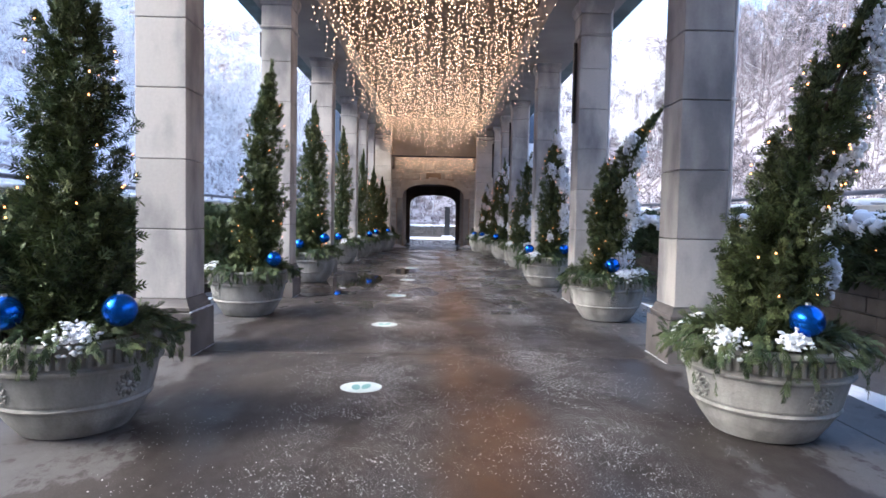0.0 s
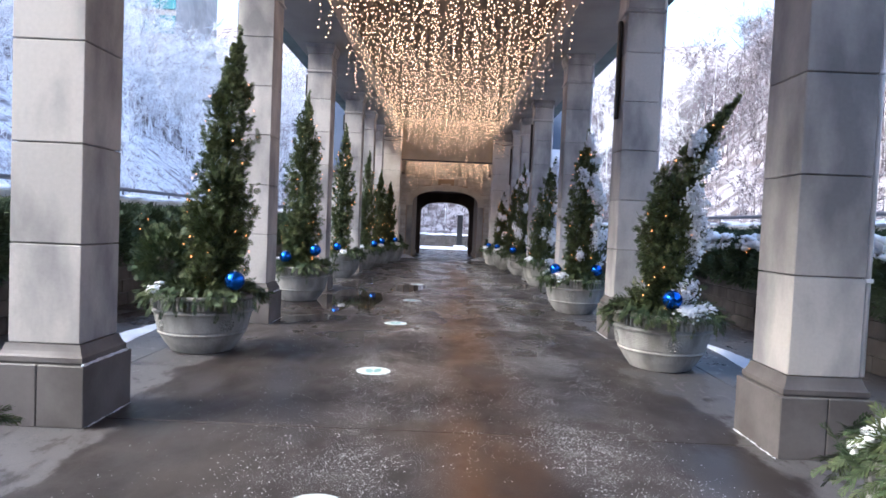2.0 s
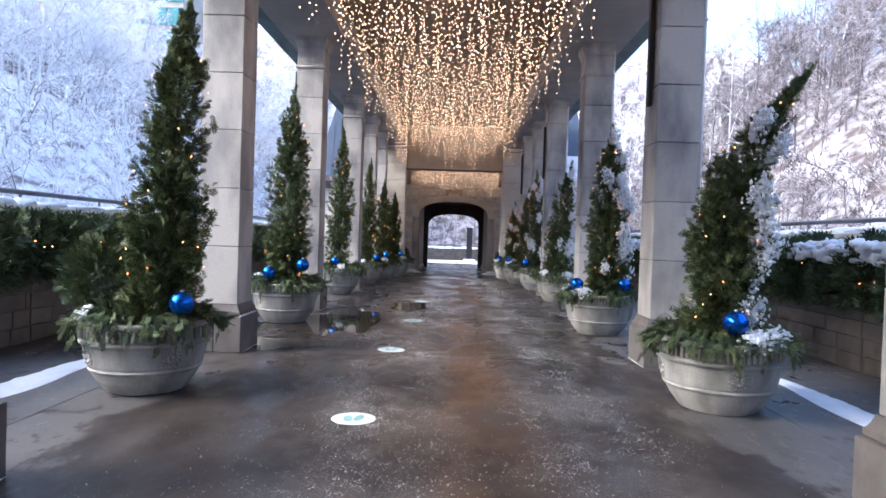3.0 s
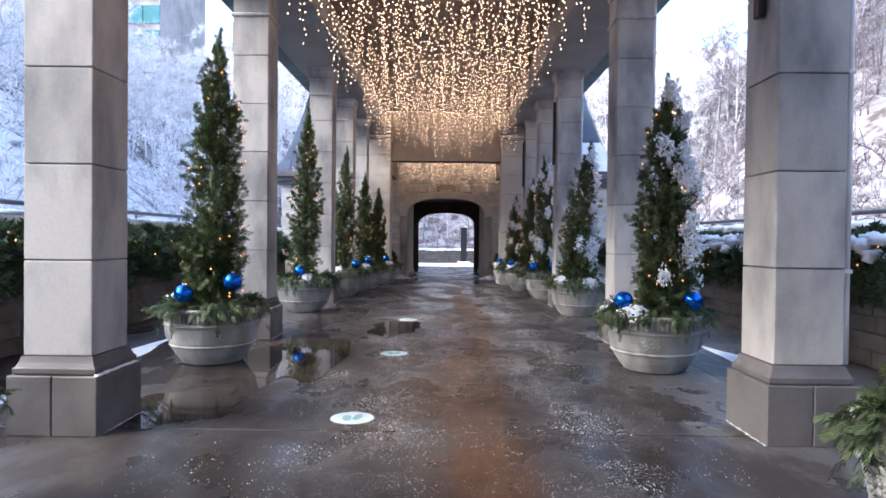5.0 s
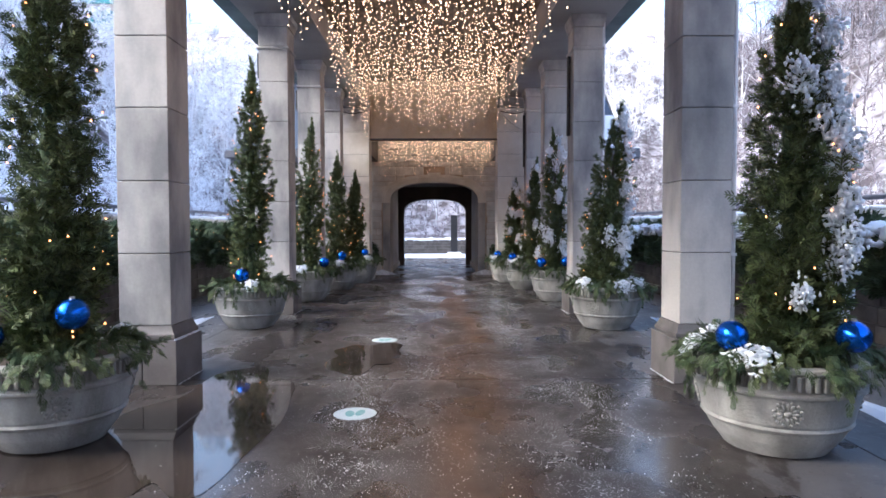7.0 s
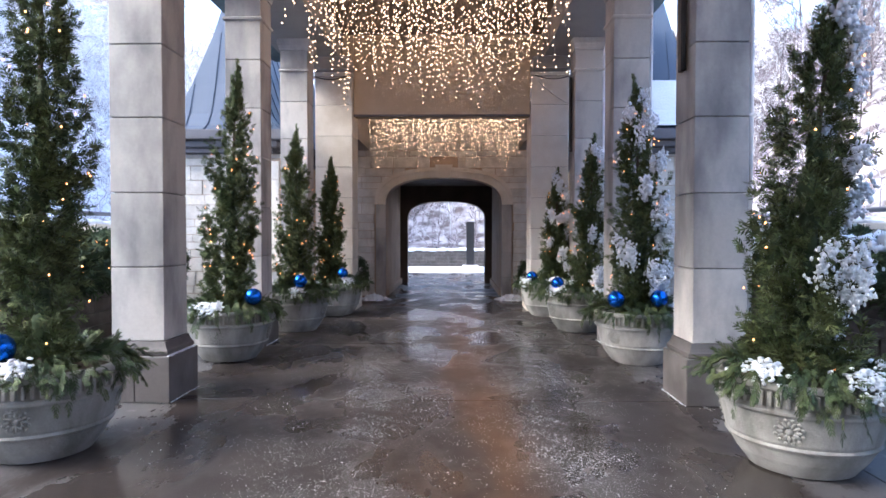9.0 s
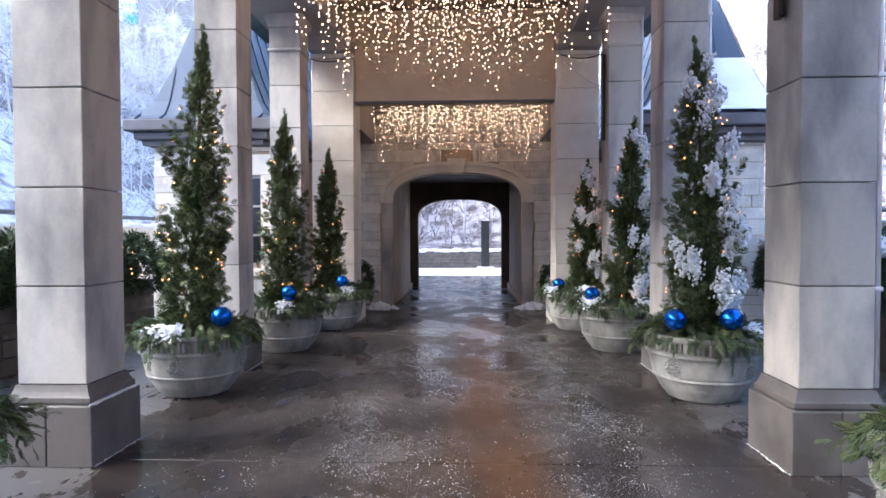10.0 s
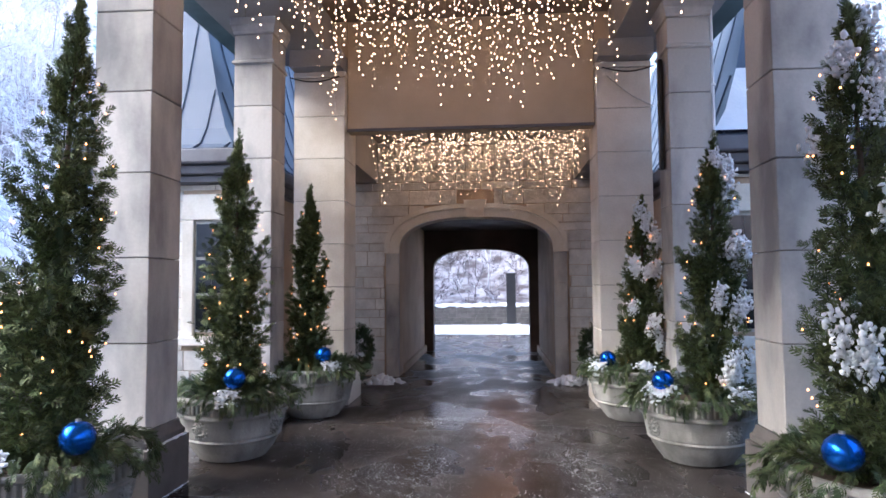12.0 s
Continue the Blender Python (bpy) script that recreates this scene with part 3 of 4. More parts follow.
def arch_curve(half, spring, crown, power=2.6, steps=24):
    """Basket arch from the left spring over the crown to the right spring."""
    pts = []
    for i in range(steps + 1):
        a = math.pi * (1 - i / steps)
        c, s_ = math.cos(a), math.sin(a)
        pts.append((half * math.copysign(abs(c) ** (2 / power), c), spring + (crown - spring) * abs(s_) ** (2 / power)))
    return pts


def arch_wall(x0, x1, top, ya, yb, half, spring, crown):
    """A wall from ya to yb with an arched opening through it."""
    outline = [(-half, 0.0)] + arch_curve(half, spring, crown) + [(half, 0.0)]
    outer = [(x1, 0.0), (x1, top), (x0, top), (x0, 0.0)]
    bm = bmesh.new()
    n_ = len(outline)
    front = [bm.verts.new((x, ya, z)) for x, z in outline]
    back = [bm.verts.new((x, yb, z)) for x, z in outline]
    for i in range(n_ - 1):
        bm.faces.new((front[i], front[i + 1], back[i + 1], back[i]))
    for y, ring, flip in ((ya, front, False), (yb, back, True)):
        tops = [bm.verts.new((x, y, top)) for x, z in outline]
        bl, br = bm.verts.new((x0, y, 0)), bm.verts.new((x1, y, 0))
        tl, tr = bm.verts.new((x0, y, top)), bm.verts.new((x1, y, top))
        quads = [(ring[i], ring[i + 1], tops[i + 1], tops[i]) for i in range(1, n_ - 2)]
        quads += [(bl, ring[0], ring[1], tops[1], tl), (ring[-1], br, tr, tops[-2], ring[-2])]
        for q in quads:
            bm.faces.new(q if not flip else q[::-1])
        bm.verts.remove(tops[0]) if not tops[0].link_faces else None
        bm.verts.remove(tops[-1]) if not tops[-1].link_faces else None
    bmesh.ops.recalc_face_normals(bm, faces=bm.faces)
    return bm


wall_north = tagged(new("wall_north", mesh_of(arch_wall(-2.98, 2.98, 4.4, WALL_Y, WALL_Y + 0.4, ARCH_IN, SPRING, CROWN), "wall_north", TUNNEL)),
                    "pale random ashlar stone wall with an archway", "wall", kind="structure")


def arch_block(inner, outer, i0, i1, ya, yb, gap=0.006):
    bm = bmesh.new()
    vs = []
    for y in (ya, yb):
        vs.append([bm.verts.new((x, y, z)) for x, z in inner[i0:i1 + 1]] + [bm.verts.new((x, y, z)) for x, z in outer[i0:i1 + 1][::-1]])
    m_ = len(vs[0])
    bm.faces.new(vs[0])
    bm.faces.new(vs[1][::-1])
    for i in range(m_):
        bm.faces.new((vs[0][i], vs[1][i], vs[1][(i + 1) % m_], vs[0][(i + 1) % m_]))
    bmesh.ops.recalc_face_normals(bm, faces=bm.faces)
    return bm


surround = thing("arch_surround", 0, 0, 0, "pale moulded stone surround of the archway with a keystone", "arch surround")
inner, outer = arch_curve(ARCH_IN, SPRING, CROWN), arch_curve(ARCH_OUT, SPRING, CROWN + 0.21)
rim_in, rim_out = arch_curve(ARCH_OUT - 0.06, SPRING, CROWN + 0.155), arch_curve(ARCH_OUT + 0.03, SPRING, CROWN + 0.24)
for a, b in ((0, 4), (4, 8), (8, 12), (12, 16), (16, 20), (20, 24)):
    part("voussoir", arch_block(inner, outer, a, b, WALL_Y - 0.09, WALL_Y - 0.002), PALE_STONE, surround)
    part("hood_mould", arch_block(rim_in, rim_out, a, b, WALL_Y - 0.14, WALL_Y - 0.091), PALE_STONE, surround)
for s in (-1, 1):
    a, b = sorted((s * ARCH_IN, s * ARCH_OUT))
    for z0, z1 in ((0, 0.5), (0.504, 1.1), (1.104, 1.7), (1.704, 2.265)):
        part("jamb_block", box(a, b, WALL_Y - 0.09, WALL_Y - 0.002, z0, z1, 0.006), LIMESTONE, surround)
key = bmesh.new()
kv = [(-0.14, CROWN - 0.02), (0.14, CROWN - 0.02), (0.21, CROWN + 0.3), (-0.21, CROWN + 0.3)]
fr_ = [key.verts.new((x, WALL_Y - 0.2, z)) for x, z in kv]
bk_ = [key.verts.new((x, WALL_Y - 0.002, z)) for x, z in kv]
key.faces.new(fr_)
for i in range(4):
    key.faces.new((fr_[i], bk_[i], bk_[(i + 1) % 4], fr_[(i + 1) % 4]))
part("keystone", key, PALE_STONE, surround)

PASS_Y = 32.9
for s, name in ((-1, "passage_wall_west"), (1, "passage_wall_east")):
    a, b = sorted((s * 1.44, s * 1.9))
    tagged(new(name, mesh_of(box(a, b, WALL_Y + 0.42, PASS_Y - 0.02, 0, 3.6), name, TUNNEL)), "brown plaster wall of the arched passage", "wall", kind="structure")
    a, b = sorted((s * 1.38, s * 1.435))
    tagged(new("baseboard", mesh_of(box(a, b, WALL_Y + 0.42, PASS_Y - 0.02, 0, 0.16, 0.01), "baseboard", TUNNEL)), "low plinth along the passage wall", "baseboard", kind="structure")
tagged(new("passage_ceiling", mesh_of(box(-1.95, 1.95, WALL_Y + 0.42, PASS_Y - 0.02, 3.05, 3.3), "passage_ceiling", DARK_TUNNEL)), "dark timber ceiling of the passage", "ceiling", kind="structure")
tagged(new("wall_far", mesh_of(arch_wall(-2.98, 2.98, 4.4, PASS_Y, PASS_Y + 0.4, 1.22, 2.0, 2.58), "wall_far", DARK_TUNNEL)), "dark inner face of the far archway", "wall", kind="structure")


# random ashlar on the end wall
def ashlar():
    r = random.Random(5)
    z = 0.02
    while z < 4.38:
        h = r.choice([0.15, 0.2, 0.28])
        top = min(z + h, 4.39)
        x = -2.97
        while x < 2.97:
            w = r.uniform(0.28, 0.75)
            e = min(x + w, 2.975)
            # keep clear of the arch and its surround
            zz = z
            limit = ARCH_OUT + 0.035
            if top > SPRING:
                over = max(0.0, 1 - (max(z, SPRING) - SPRING) / (CROWN + 0.25 - SPRING)) if z < CROWN + 0.25 else 0
                limit = (ARCH_OUT + 0.035) * (over ** 0.42) if over > 0 else 0
            for a, b in (((x, min(e, -limit)), (max(x, limit), e)) if limit else ((x, e),)):
                if b - a > 0.05:
                    piece("stone", mesh_of(box(a + 0.005, b - 0.005, WALL_Y - r.uniform(0.02, 0.045), WALL_Y - 0.001, z + 0.005, top - 0.005, 0.006), "stone", ASHLAR), wall_north, Matrix())
            x = e
        z = top


# ---- pavilions each side of the archway ----
PAV_Y, PAV_X = 25.32, 5.2


def pavilion(s):
    t = thing("pavilion", s * 4.1, PAV_Y, 0, "pale ashlar pavilion with a bell-cast blue metal roof" + (" under snow" if s > 0 else ""), "building", "pavilions beside the archway")
    h_, g_ = PAV_X - 4.1, 0.98
    lo_, hi_ = (-g_, h_) if s > 0 else (-h_, g_)
    wall = part("wall", box(lo_, hi_, 0.05, 7.6, -0.3, 3.1), TUNNEL, t)
    r = random.Random(50 + s)
    wx = -s * 0.54
    for face, a0, a1 in (("front", lo_, hi_), ("side", 0.05, 7.6)):
        z = 0.02
        while z < 3.08:
            top = min(z + r.choice([0.15, 0.2, 0.28]), 3.1)
            q = a0
            while q < a1:
                e = min(q + r.uniform(0.28, 0.75), a1)
                spans = [(q, e)]
                if face == "front" and z < 2.98 and top > 0.85:
                    spans = [(q, min(e, wx - 0.42)), (max(q, wx + 0.42), e)]
                for b0, b1 in spans:
                    if b1 - b0 < 0.05:
                        continue
                    d = r.uniform(0.01, 0.035)
                    if face == "front":
                        bm = box(b0 + 0.005, b1 - 0.005, 0.05 - d, 0.049, z + 0.005, top - 0.005, 0.006)
                    else:
                        xa, xb = sorted((s * (h_ + d), s * (h_ + 0.001)))
                        bm = box(xa, xb, b0 + 0.005, b1 - 0.005, z + 0.005, top - 0.005, 0.006)
                    piece("stone", mesh_of(bm, "stone", ASHLAR), wall, Matrix())
                q = e
            z = top
    w = part("window", box(wx - 0.24, wx + 0.24, 0.03, 0.048, 1.05, 2.6), FRAME_WHITE, t, "tall window with dark panes")
    for x0, x1, z0, z1 in ((-0.41, -0.24, 1.0, 2.6), (0.24, 0.41, 1.0, 2.6), (-0.41, 0.41, 2.605, 2.96)):
        part("surround", box(wx + x0, wx + x1, -0.03, 0.049, z0, z1, 0.01), PALE_STONE, w, "pale stone surround")
    part("sill", box(wx - 0.44, wx + 0.44, -0.08, 0.049, 0.87, 0.995, 0.012), PALE_STONE, w, "pale stone sill")
    for i in range(2):
        for j in range(3):
            part("pane", box(wx - 0.215 + i * 0.22, wx - 0.005 + i * 0.22, 0.012, 0.029, 1.09 + j * 0.5, 1.55 + j * 0.5), GLASS, w)
    # roof
    prof = [(0.0, 3.53), (0.16, 3.62), (0.34, 3.88), (0.58, 4.5), (0.9, 5.6), (1.14, 6.7)]
    x0, x1, y0_, y1_ = (lo_ - 0.1, h_ + 0.32, -0.37, 7.9) if s > 0 else (-h_ - 0.32, hi_ + 0.1, -0.37, 7.9)

    def ring(i):
        d, z = prof[i]
        return [(x0 + d, y0_ + d, z), (x1 - d, y0_ + d, z), (x1 - d, y1_ - d, z), (x0 + d, y1_ - d, z)]

    bm = bmesh.new()
    rings = [[bm.verts.new(p) for p in ring(i)] for i in range(len(prof))]
    for lo, hi in zip(rings, rings[1:]):
        for i in range(4):
            bm.faces.new((lo[i], lo[(i + 1) % 4], hi[(i + 1) % 4], hi[i]))
    bm.faces.new(rings[-1])
    roofing = part("roofing", bm, BLUE_ROOF, t, "blue grey standing seam metal roofing")
    for face, lo, hi, step in ((0, x0, x1, 0.42), (1, y0_, y1_, 0.55), (3, y0_, y1_, 0.55)):
        for q in np.arange(lo + 0.2, hi, step):
            pts = []
            for d, z in prof:
                if not lo + d <= q <= hi - d:
                    break
                pts.append([(q, y0_ + d, z + 0.012), (x1 - d, q, z + 0.012), None, (x0 + d, q, z + 0.012)][face])
            if len(pts) > 1:
                part("standing_seam", tube(pts, 0.02, 4), BLUE_ROOF, roofing)
    part("eave_fascia", box(x0 - 0.02, x1 + 0.02, y0_ - 0.02, y1_ + 0.02, 3.33, 3.525, 0.02), FASCIA, t)
    part("cornice", box(x0 + 0.1, x1 - 0.1, y0_ + 0.1, y1_ - 0.1, 3.2, 3.326, 0.02), FASCIA, t)
    part("frieze", box(x0 + 0.2, x1 - 0.2, y0_ + 0.2, y1_ - 0.2, 3.105, 3.196, 0.01), FASCIA, t)
    if s > 0:
        bm = bmesh.new()
        for side_, last in ((0, 4), (1, 5)):
            rows_ = []
            for i in range(last):
                q = [Vector(c) + Vector((0.03 * (side_ == 1), -0.03 * (side_ == 0), 0.05)) for c in ring(i)]
                rows_.append((bm.verts.new(q[side_]), bm.verts.new(q[(side_ + 1) % 4])))
            for a, b in zip(rows_, rows_[1:]):
                bm.faces.new((a[0], a[1], b[1], b[0]))
        part("snow_cover", bm, SNOW, t, "snow lying on the roof slope")
    return t


for s in (-1, 1):
    pavilion(s)


# ---- planters and their trees ----
SPRAY_V, SPRAY_F = spray_template(3, 1.0, 0.065, 1)
TWIG_V, TWIG_F = spray_template(5, 1.0, 0.048, 2)


def spire_width(u):
    """Half width of a spire tree by height, 1 where it is fullest: a slim column that ends in a thin leader."""
    return np.interp(u, (0.0, 0.08, 0.25, 0.45, 0.62, 0.78, 0.88, 0.95, 1.0), (0.7, 0.88, 0.98, 0.96, 0.86, 0.63, 0.38, 0.15, 0.03))


def plumes(height, radius, count, seed, bend, power):
    """Upswept branch plumes of a spire tree: foot, shoulder and tip of each, and the height share of the tip."""
    r = np.random.default_rng(seed)
    u = 0.04 + 0.96 * (1 - r.uniform(0, 1, count) ** 0.8)
    u[:5] = (0.9, 0.94, 0.97, 1.0, 1.03)
    a = r.uniform(0, 2 * np.pi, count)
    bump = 0.9 + 0.05 * np.sin(3 * a + 9 * u + seed) + 0.06 * np.sin(2 * a - 21 * u + 2 * seed) + r.normal(0, 0.06, count)
    rad = radius * spire_width(u) * bump * np.clip(r.uniform(0.3, 1.25, count), 0.3, 1.0)
    long_ = r.uniform(0.3, 0.55, count) * (1 - 0.45 * u)
    z = u * height

    def at(rr, zz):
        q = np.clip(zz / height, 0, 1.05) ** power
        return np.stack([rr * np.cos(a) + bend[0] * q, rr * np.sin(a) + bend[1] * q, zz], 1)

    return at(rad * 0.25, np.maximum(z - long_, 0.02)), at(rad * 0.85, np.maximum(z - 0.5 * long_, 0.06)), at(rad, z), u, a


def spire_tree(x, y, z, height, radius, seed, snow=0, bend=(0, 0), power=2.0, label=""):
    r = np.random.default_rng(seed)
    t = thing("arborvitae_tree", x, y, z, label, "tree", "spire trees in the planters", turn=0)
    stem = [(bend[0] * q ** power, bend[1] * q ** power, q * height - 0.05) for q in (0, 0.2, 0.4, 0.6, 0.8, 0.96)]
    part("trunk", tube(stem, [0.04, 0.034, 0.028, 0.02, 0.012, 0.004], 7), BARK, t)
    n_, each = (330, 20) if y < 16 else (240, 20)
    foot, mid, tip, u, a = plumes(height, radius, n_, seed, bend, power)
    k = np.tile(np.linspace(0.18, 1.0, each), n_) + r.normal(0, 0.03, n_ * each)
    i = np.repeat(np.arange(n_), each)
    kk = k[:, None]
    o = (1 - kk) ** 2 * foot[i] + 2 * kk * (1 - kk) * mid[i] + kk ** 2 * tip[i]
    o += r.normal(0, 1, o.shape) * (0.024 * (1.25 - u[i]))[:, None]
    along = 2 * (1 - kk) * (mid[i] - foot[i]) + 2 * kk * (tip[i] - mid[i])
    along /= np.linalg.norm(along, axis=1, keepdims=True) + 1e-6
    out = np.stack([np.cos(a[i]), np.sin(a[i]), np.zeros(len(i))], 1)
    way = along + out * r.uniform(0.0, 0.7, (len(i), 1)) + r.normal(0, 0.38, o.shape) - np.array((0, 0, 1)) * r.uniform(0, 0.75, (len(i), 1))
    way[:, 2] += 1.4 * np.clip(u[i] - 0.75, 0, 1) * 4
    fr = frames_along(way, r.uniform(-1.4, 1.4, len(i)), r.uniform(0.065, 0.14, len(i)) * (1.05 - 0.4 * u[i]))
    v, f = scatter(SPRAY_V, SPRAY_F, fr, o)
    crown = new("foliage", array_mesh("foliage", v, f, FOLIAGE))
    crown.parent = t
    qs = (0.08, 0.18, 0.28, 0.38, 0.48, 0.58)
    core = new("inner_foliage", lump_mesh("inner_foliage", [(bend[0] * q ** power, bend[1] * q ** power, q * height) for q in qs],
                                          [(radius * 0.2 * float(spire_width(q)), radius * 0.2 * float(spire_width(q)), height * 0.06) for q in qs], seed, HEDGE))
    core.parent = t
    # small amber lights wound round it
    m_ = int(15 * height)
    w = r.uniform(0.03, 0.88, m_)
    b_ = r.uniform(0, 2 * np.pi, m_)
    rr = radius * spire_width(w) * 1.02
    b = np.stack([rr * np.cos(b_) + bend[0] * w ** power, rr * np.sin(b_) + bend[1] * w ** power, w * height], 1)
    v, f = scatter(ball_v, ball_f, np.tile(np.eye(3), (m_, 1, 1)) * 0.0068, b)
    g = new("light_string", array_mesh("light_string", v, f, AMBER))
    g.parent = crown
    tagged(g, "tiny glowing amber lights", kind="stuff")
    if snow:
        # wet snow caught on whole plumes of the weather side
        on_top = np.hypot(tip[:, 0] - bend[0] * u ** power, tip[:, 1] - bend[1] * u ** power) > 0.72 * radius * spire_width(u)
        score = 3.0 * on_top + 0.8 * np.cos(a + 0.35) + 0.8 * np.sin(23 * u + 2 * a + seed) + r.normal(0, 0.6, n_)
        chosen = np.argsort(-score + (u < 0.12) * 5)[:int(0.5 * snow)]
        c, s_ = [], []
        for j in chosen:
            out_ = np.array((math.cos(a[j]), math.sin(a[j]), 0.0))
            thick = r.uniform(0.7, 1.25)
            for q in np.linspace(r.uniform(0.3, 0.6), 1.0, 12):
                p = (1 - q) ** 2 * foot[j] + 2 * q * (1 - q) * mid[j] + q * q * tip[j] + out_ * 0.05
                for _ in range(12):
                    c.append(p + out_ * r.uniform(-0.025, 0.02) + r.normal(0, 0.032, 3))
                    s_.append(np.array((r.uniform(0.008, 0.019), r.uniform(0.008, 0.019), r.uniform(0.009, 0.026))) * thick)
        g = new("snow_cover", lump_mesh("snow_cover", c, s_, seed + 1, SNOW, 1))
        g.parent = crown
        tagged(g, "clumps of wet snow caught on the branches", kind="stuff")
    return t


POT_PROFILE = [(0.265, 0.0), (0.295, 0.012), (0.31, 0.035), (0.362, 0.11), (0.402, 0.19), (0.415, 0.2), (0.425, 0.215), (0.415, 0.232), (0.425, 0.25),
               (0.46, 0.42), (0.468, 0.435), (0.485, 0.44), (0.485, 0.455), (0.468, 0.465), (0.462, 0.475), (0.466, 0.575), (0.485, 0.58), (0.497, 0.592),
               (0.497, 0.615), (0.485, 0.625), (0.44, 0.625), (0.43, 0.6), (0.42, 0.5)]
POT_PROFILE = [(1.1 * r_, z_) for r_, z_ in POT_PROFILE]


def stone_pot():
    t = thing("stone_planter", 0, 0, 0, "large round weathered cast-stone planter with fluted rim", "planter", "planters along the walk")
    bowl = part("bowl", lathe(POT_PROFILE, 64), POT, t, smooth=False)
    me = mesh_of(box(0.505, 0.54, -0.014, 0.014, 0.482, 0.574, 0.006), "flute", POT)
    for i in range(64):
        piece("flute", me, bowl, pose(0, 0, 0, 0, 0, 360 * i / 64))
    bm = bmesh.new()
    bmesh.ops.create_icosphere(bm, subdivisions=2, radius=1, matrix=Matrix.Diagonal((0.014, 0.022, 0.022, 1)))
    for i in range(12):
        a = 2 * math.pi * i / 12
        bmesh.ops.create_icosphere(bm, subdivisions=1, radius=1, matrix=Matrix.Translation((0, 0.048 * math.cos(a), 0.048 * math.sin(a))) @ pose(0, 0, 0, math.degrees(a), 0, 0) @ Matrix.Diagonal((0.012, 0.026, 0.011, 1)))
        bmesh.ops.create_icosphere(bm, subdivisions=1, radius=1, matrix=Matrix.Translation((0, 0.078 * math.cos(a + 0.26), 0.078 * math.sin(a + 0.26))) @ Matrix.Diagonal((0.01, 0.013, 0.013, 1)))
    ros = mesh_of(bm, "rosette", POT, True)
    for i in range(4):
        piece("rosette", ros, bowl, pose(0, 0, 0, 0, 0, 45 + 90 * i) @ pose(0.49, 0, 0.335, 0, 12, 0))
    part("soil", lathe([(0.001, 0.56), (0.47, 0.55)], 32), BARK, t, "dark soil")
    return t


def bough_ring(x, y, z, seed, snow):
    """Cut evergreen boughs pushed into a planter all round, drooping over its rim, with snow lying on them."""
    r = np.random.default_rng(seed)
    t = thing("evergreen_boughs", x, y, z, "cut evergreen boughs drooping over the planter rim with patches of snow", "boughs", "boughs in the planters")
    os_, frs, sz = [], [], []
    for i in range(90):
        a = r.uniform(0, 2 * np.pi)
        r0, limp = r.uniform(0.22, 0.42), r.random()
        hang = r.uniform(0.1, 0.27) if limp < 0.17 else r.uniform(-0.02, 0.08)
        lip = r.uniform(0.5, 0.6)
        way_ = [(r0, 0.02), (0.5 * (r0 + lip), r.uniform(0.07, 0.13)), (lip, r.uniform(0.02, 0.07)), (lip + r.uniform(0.03, 0.09), -0.4 * hang), (lip + r.uniform(0.02, 0.13), -hang)]
        swing = r.normal(0, 0.06)
        for k in range(8):
            q = k / 8 * 4
            j = int(q)
            (ra, za), (rb, zb) = way_[j], way_[j + 1]
            rad, zz, b_ = ra + (rb - ra) * (q - j), za + (zb - za) * (q - j), a + swing * q
            os_.append((rad * math.cos(b_), rad * math.sin(b_), zz + 0.02))
            frs.append(((rb - ra) * math.cos(b_), (rb - ra) * math.sin(b_), zb - za))
            sz.append(r.uniform(0.12, 0.19) * (1 - 0.25 * k / 8))
    os_, frs = np.array(os_), np.array(frs)
    frs /= np.linalg.norm(frs, axis=1, keepdims=True)
    fr = frames_along(frs + r.normal(0, 0.17, frs.shape), r.uniform(-0.9, 0.9, len(frs)), np.array(sz))
    fr[:, :, 0] *= 0.62
    v, f = scatter(TWIG_V, TWIG_F, fr, os_)
    green = new("greenery", array_mesh("greenery", v, f, BOUGH))
    green.parent = t
    a = r.uniform(0, 2 * np.pi, snow)
    c, s_ = [], []
    for q in a:
        d = r.uniform(0.46, 0.55)
        wide = r.uniform(0.7, 1.5)
        for k in range(150):
            e = min(0.6, d + r.normal(0, 0.03) * wide)
            b_ = q + r.normal(0, 0.1) * wide
            c.append((e * math.cos(b_), e * math.sin(b_), 0.125 - max(0, e - 0.47) * 0.75 - max(0, e - 0.57) * 1.5 + r.normal(0, 0.014)))
            s_.append(r.uniform(0.008, 0.024, 3) * (1, 1, 0.7))
    if snow:
        g = new("snow_cover", lump_mesh("snow_cover", c, s_, seed + 3, SNOW, 1))
        g.parent = green
        tagged(g, "wet snow lying on the boughs", kind="stuff")


def ornament(x, y, z, radius):
    t = thing("ball_ornament", x, y, z, "large shiny blue ball ornament nestled in the boughs", "ornament", "blue ornaments")
    bm = bmesh.new()
    bmesh.ops.create_uvsphere(bm, u_segments=32, v_segments=20, radius=radius)
    ball_ = part("ball", bm, BLUE_BALL, t, smooth=True)
    part("cap", lathe([(0.0, radius + 0.012), (0.016, radius + 0.012), (0.018, radius - 0.006)], 14), SILVER, ball_, "silver cap")


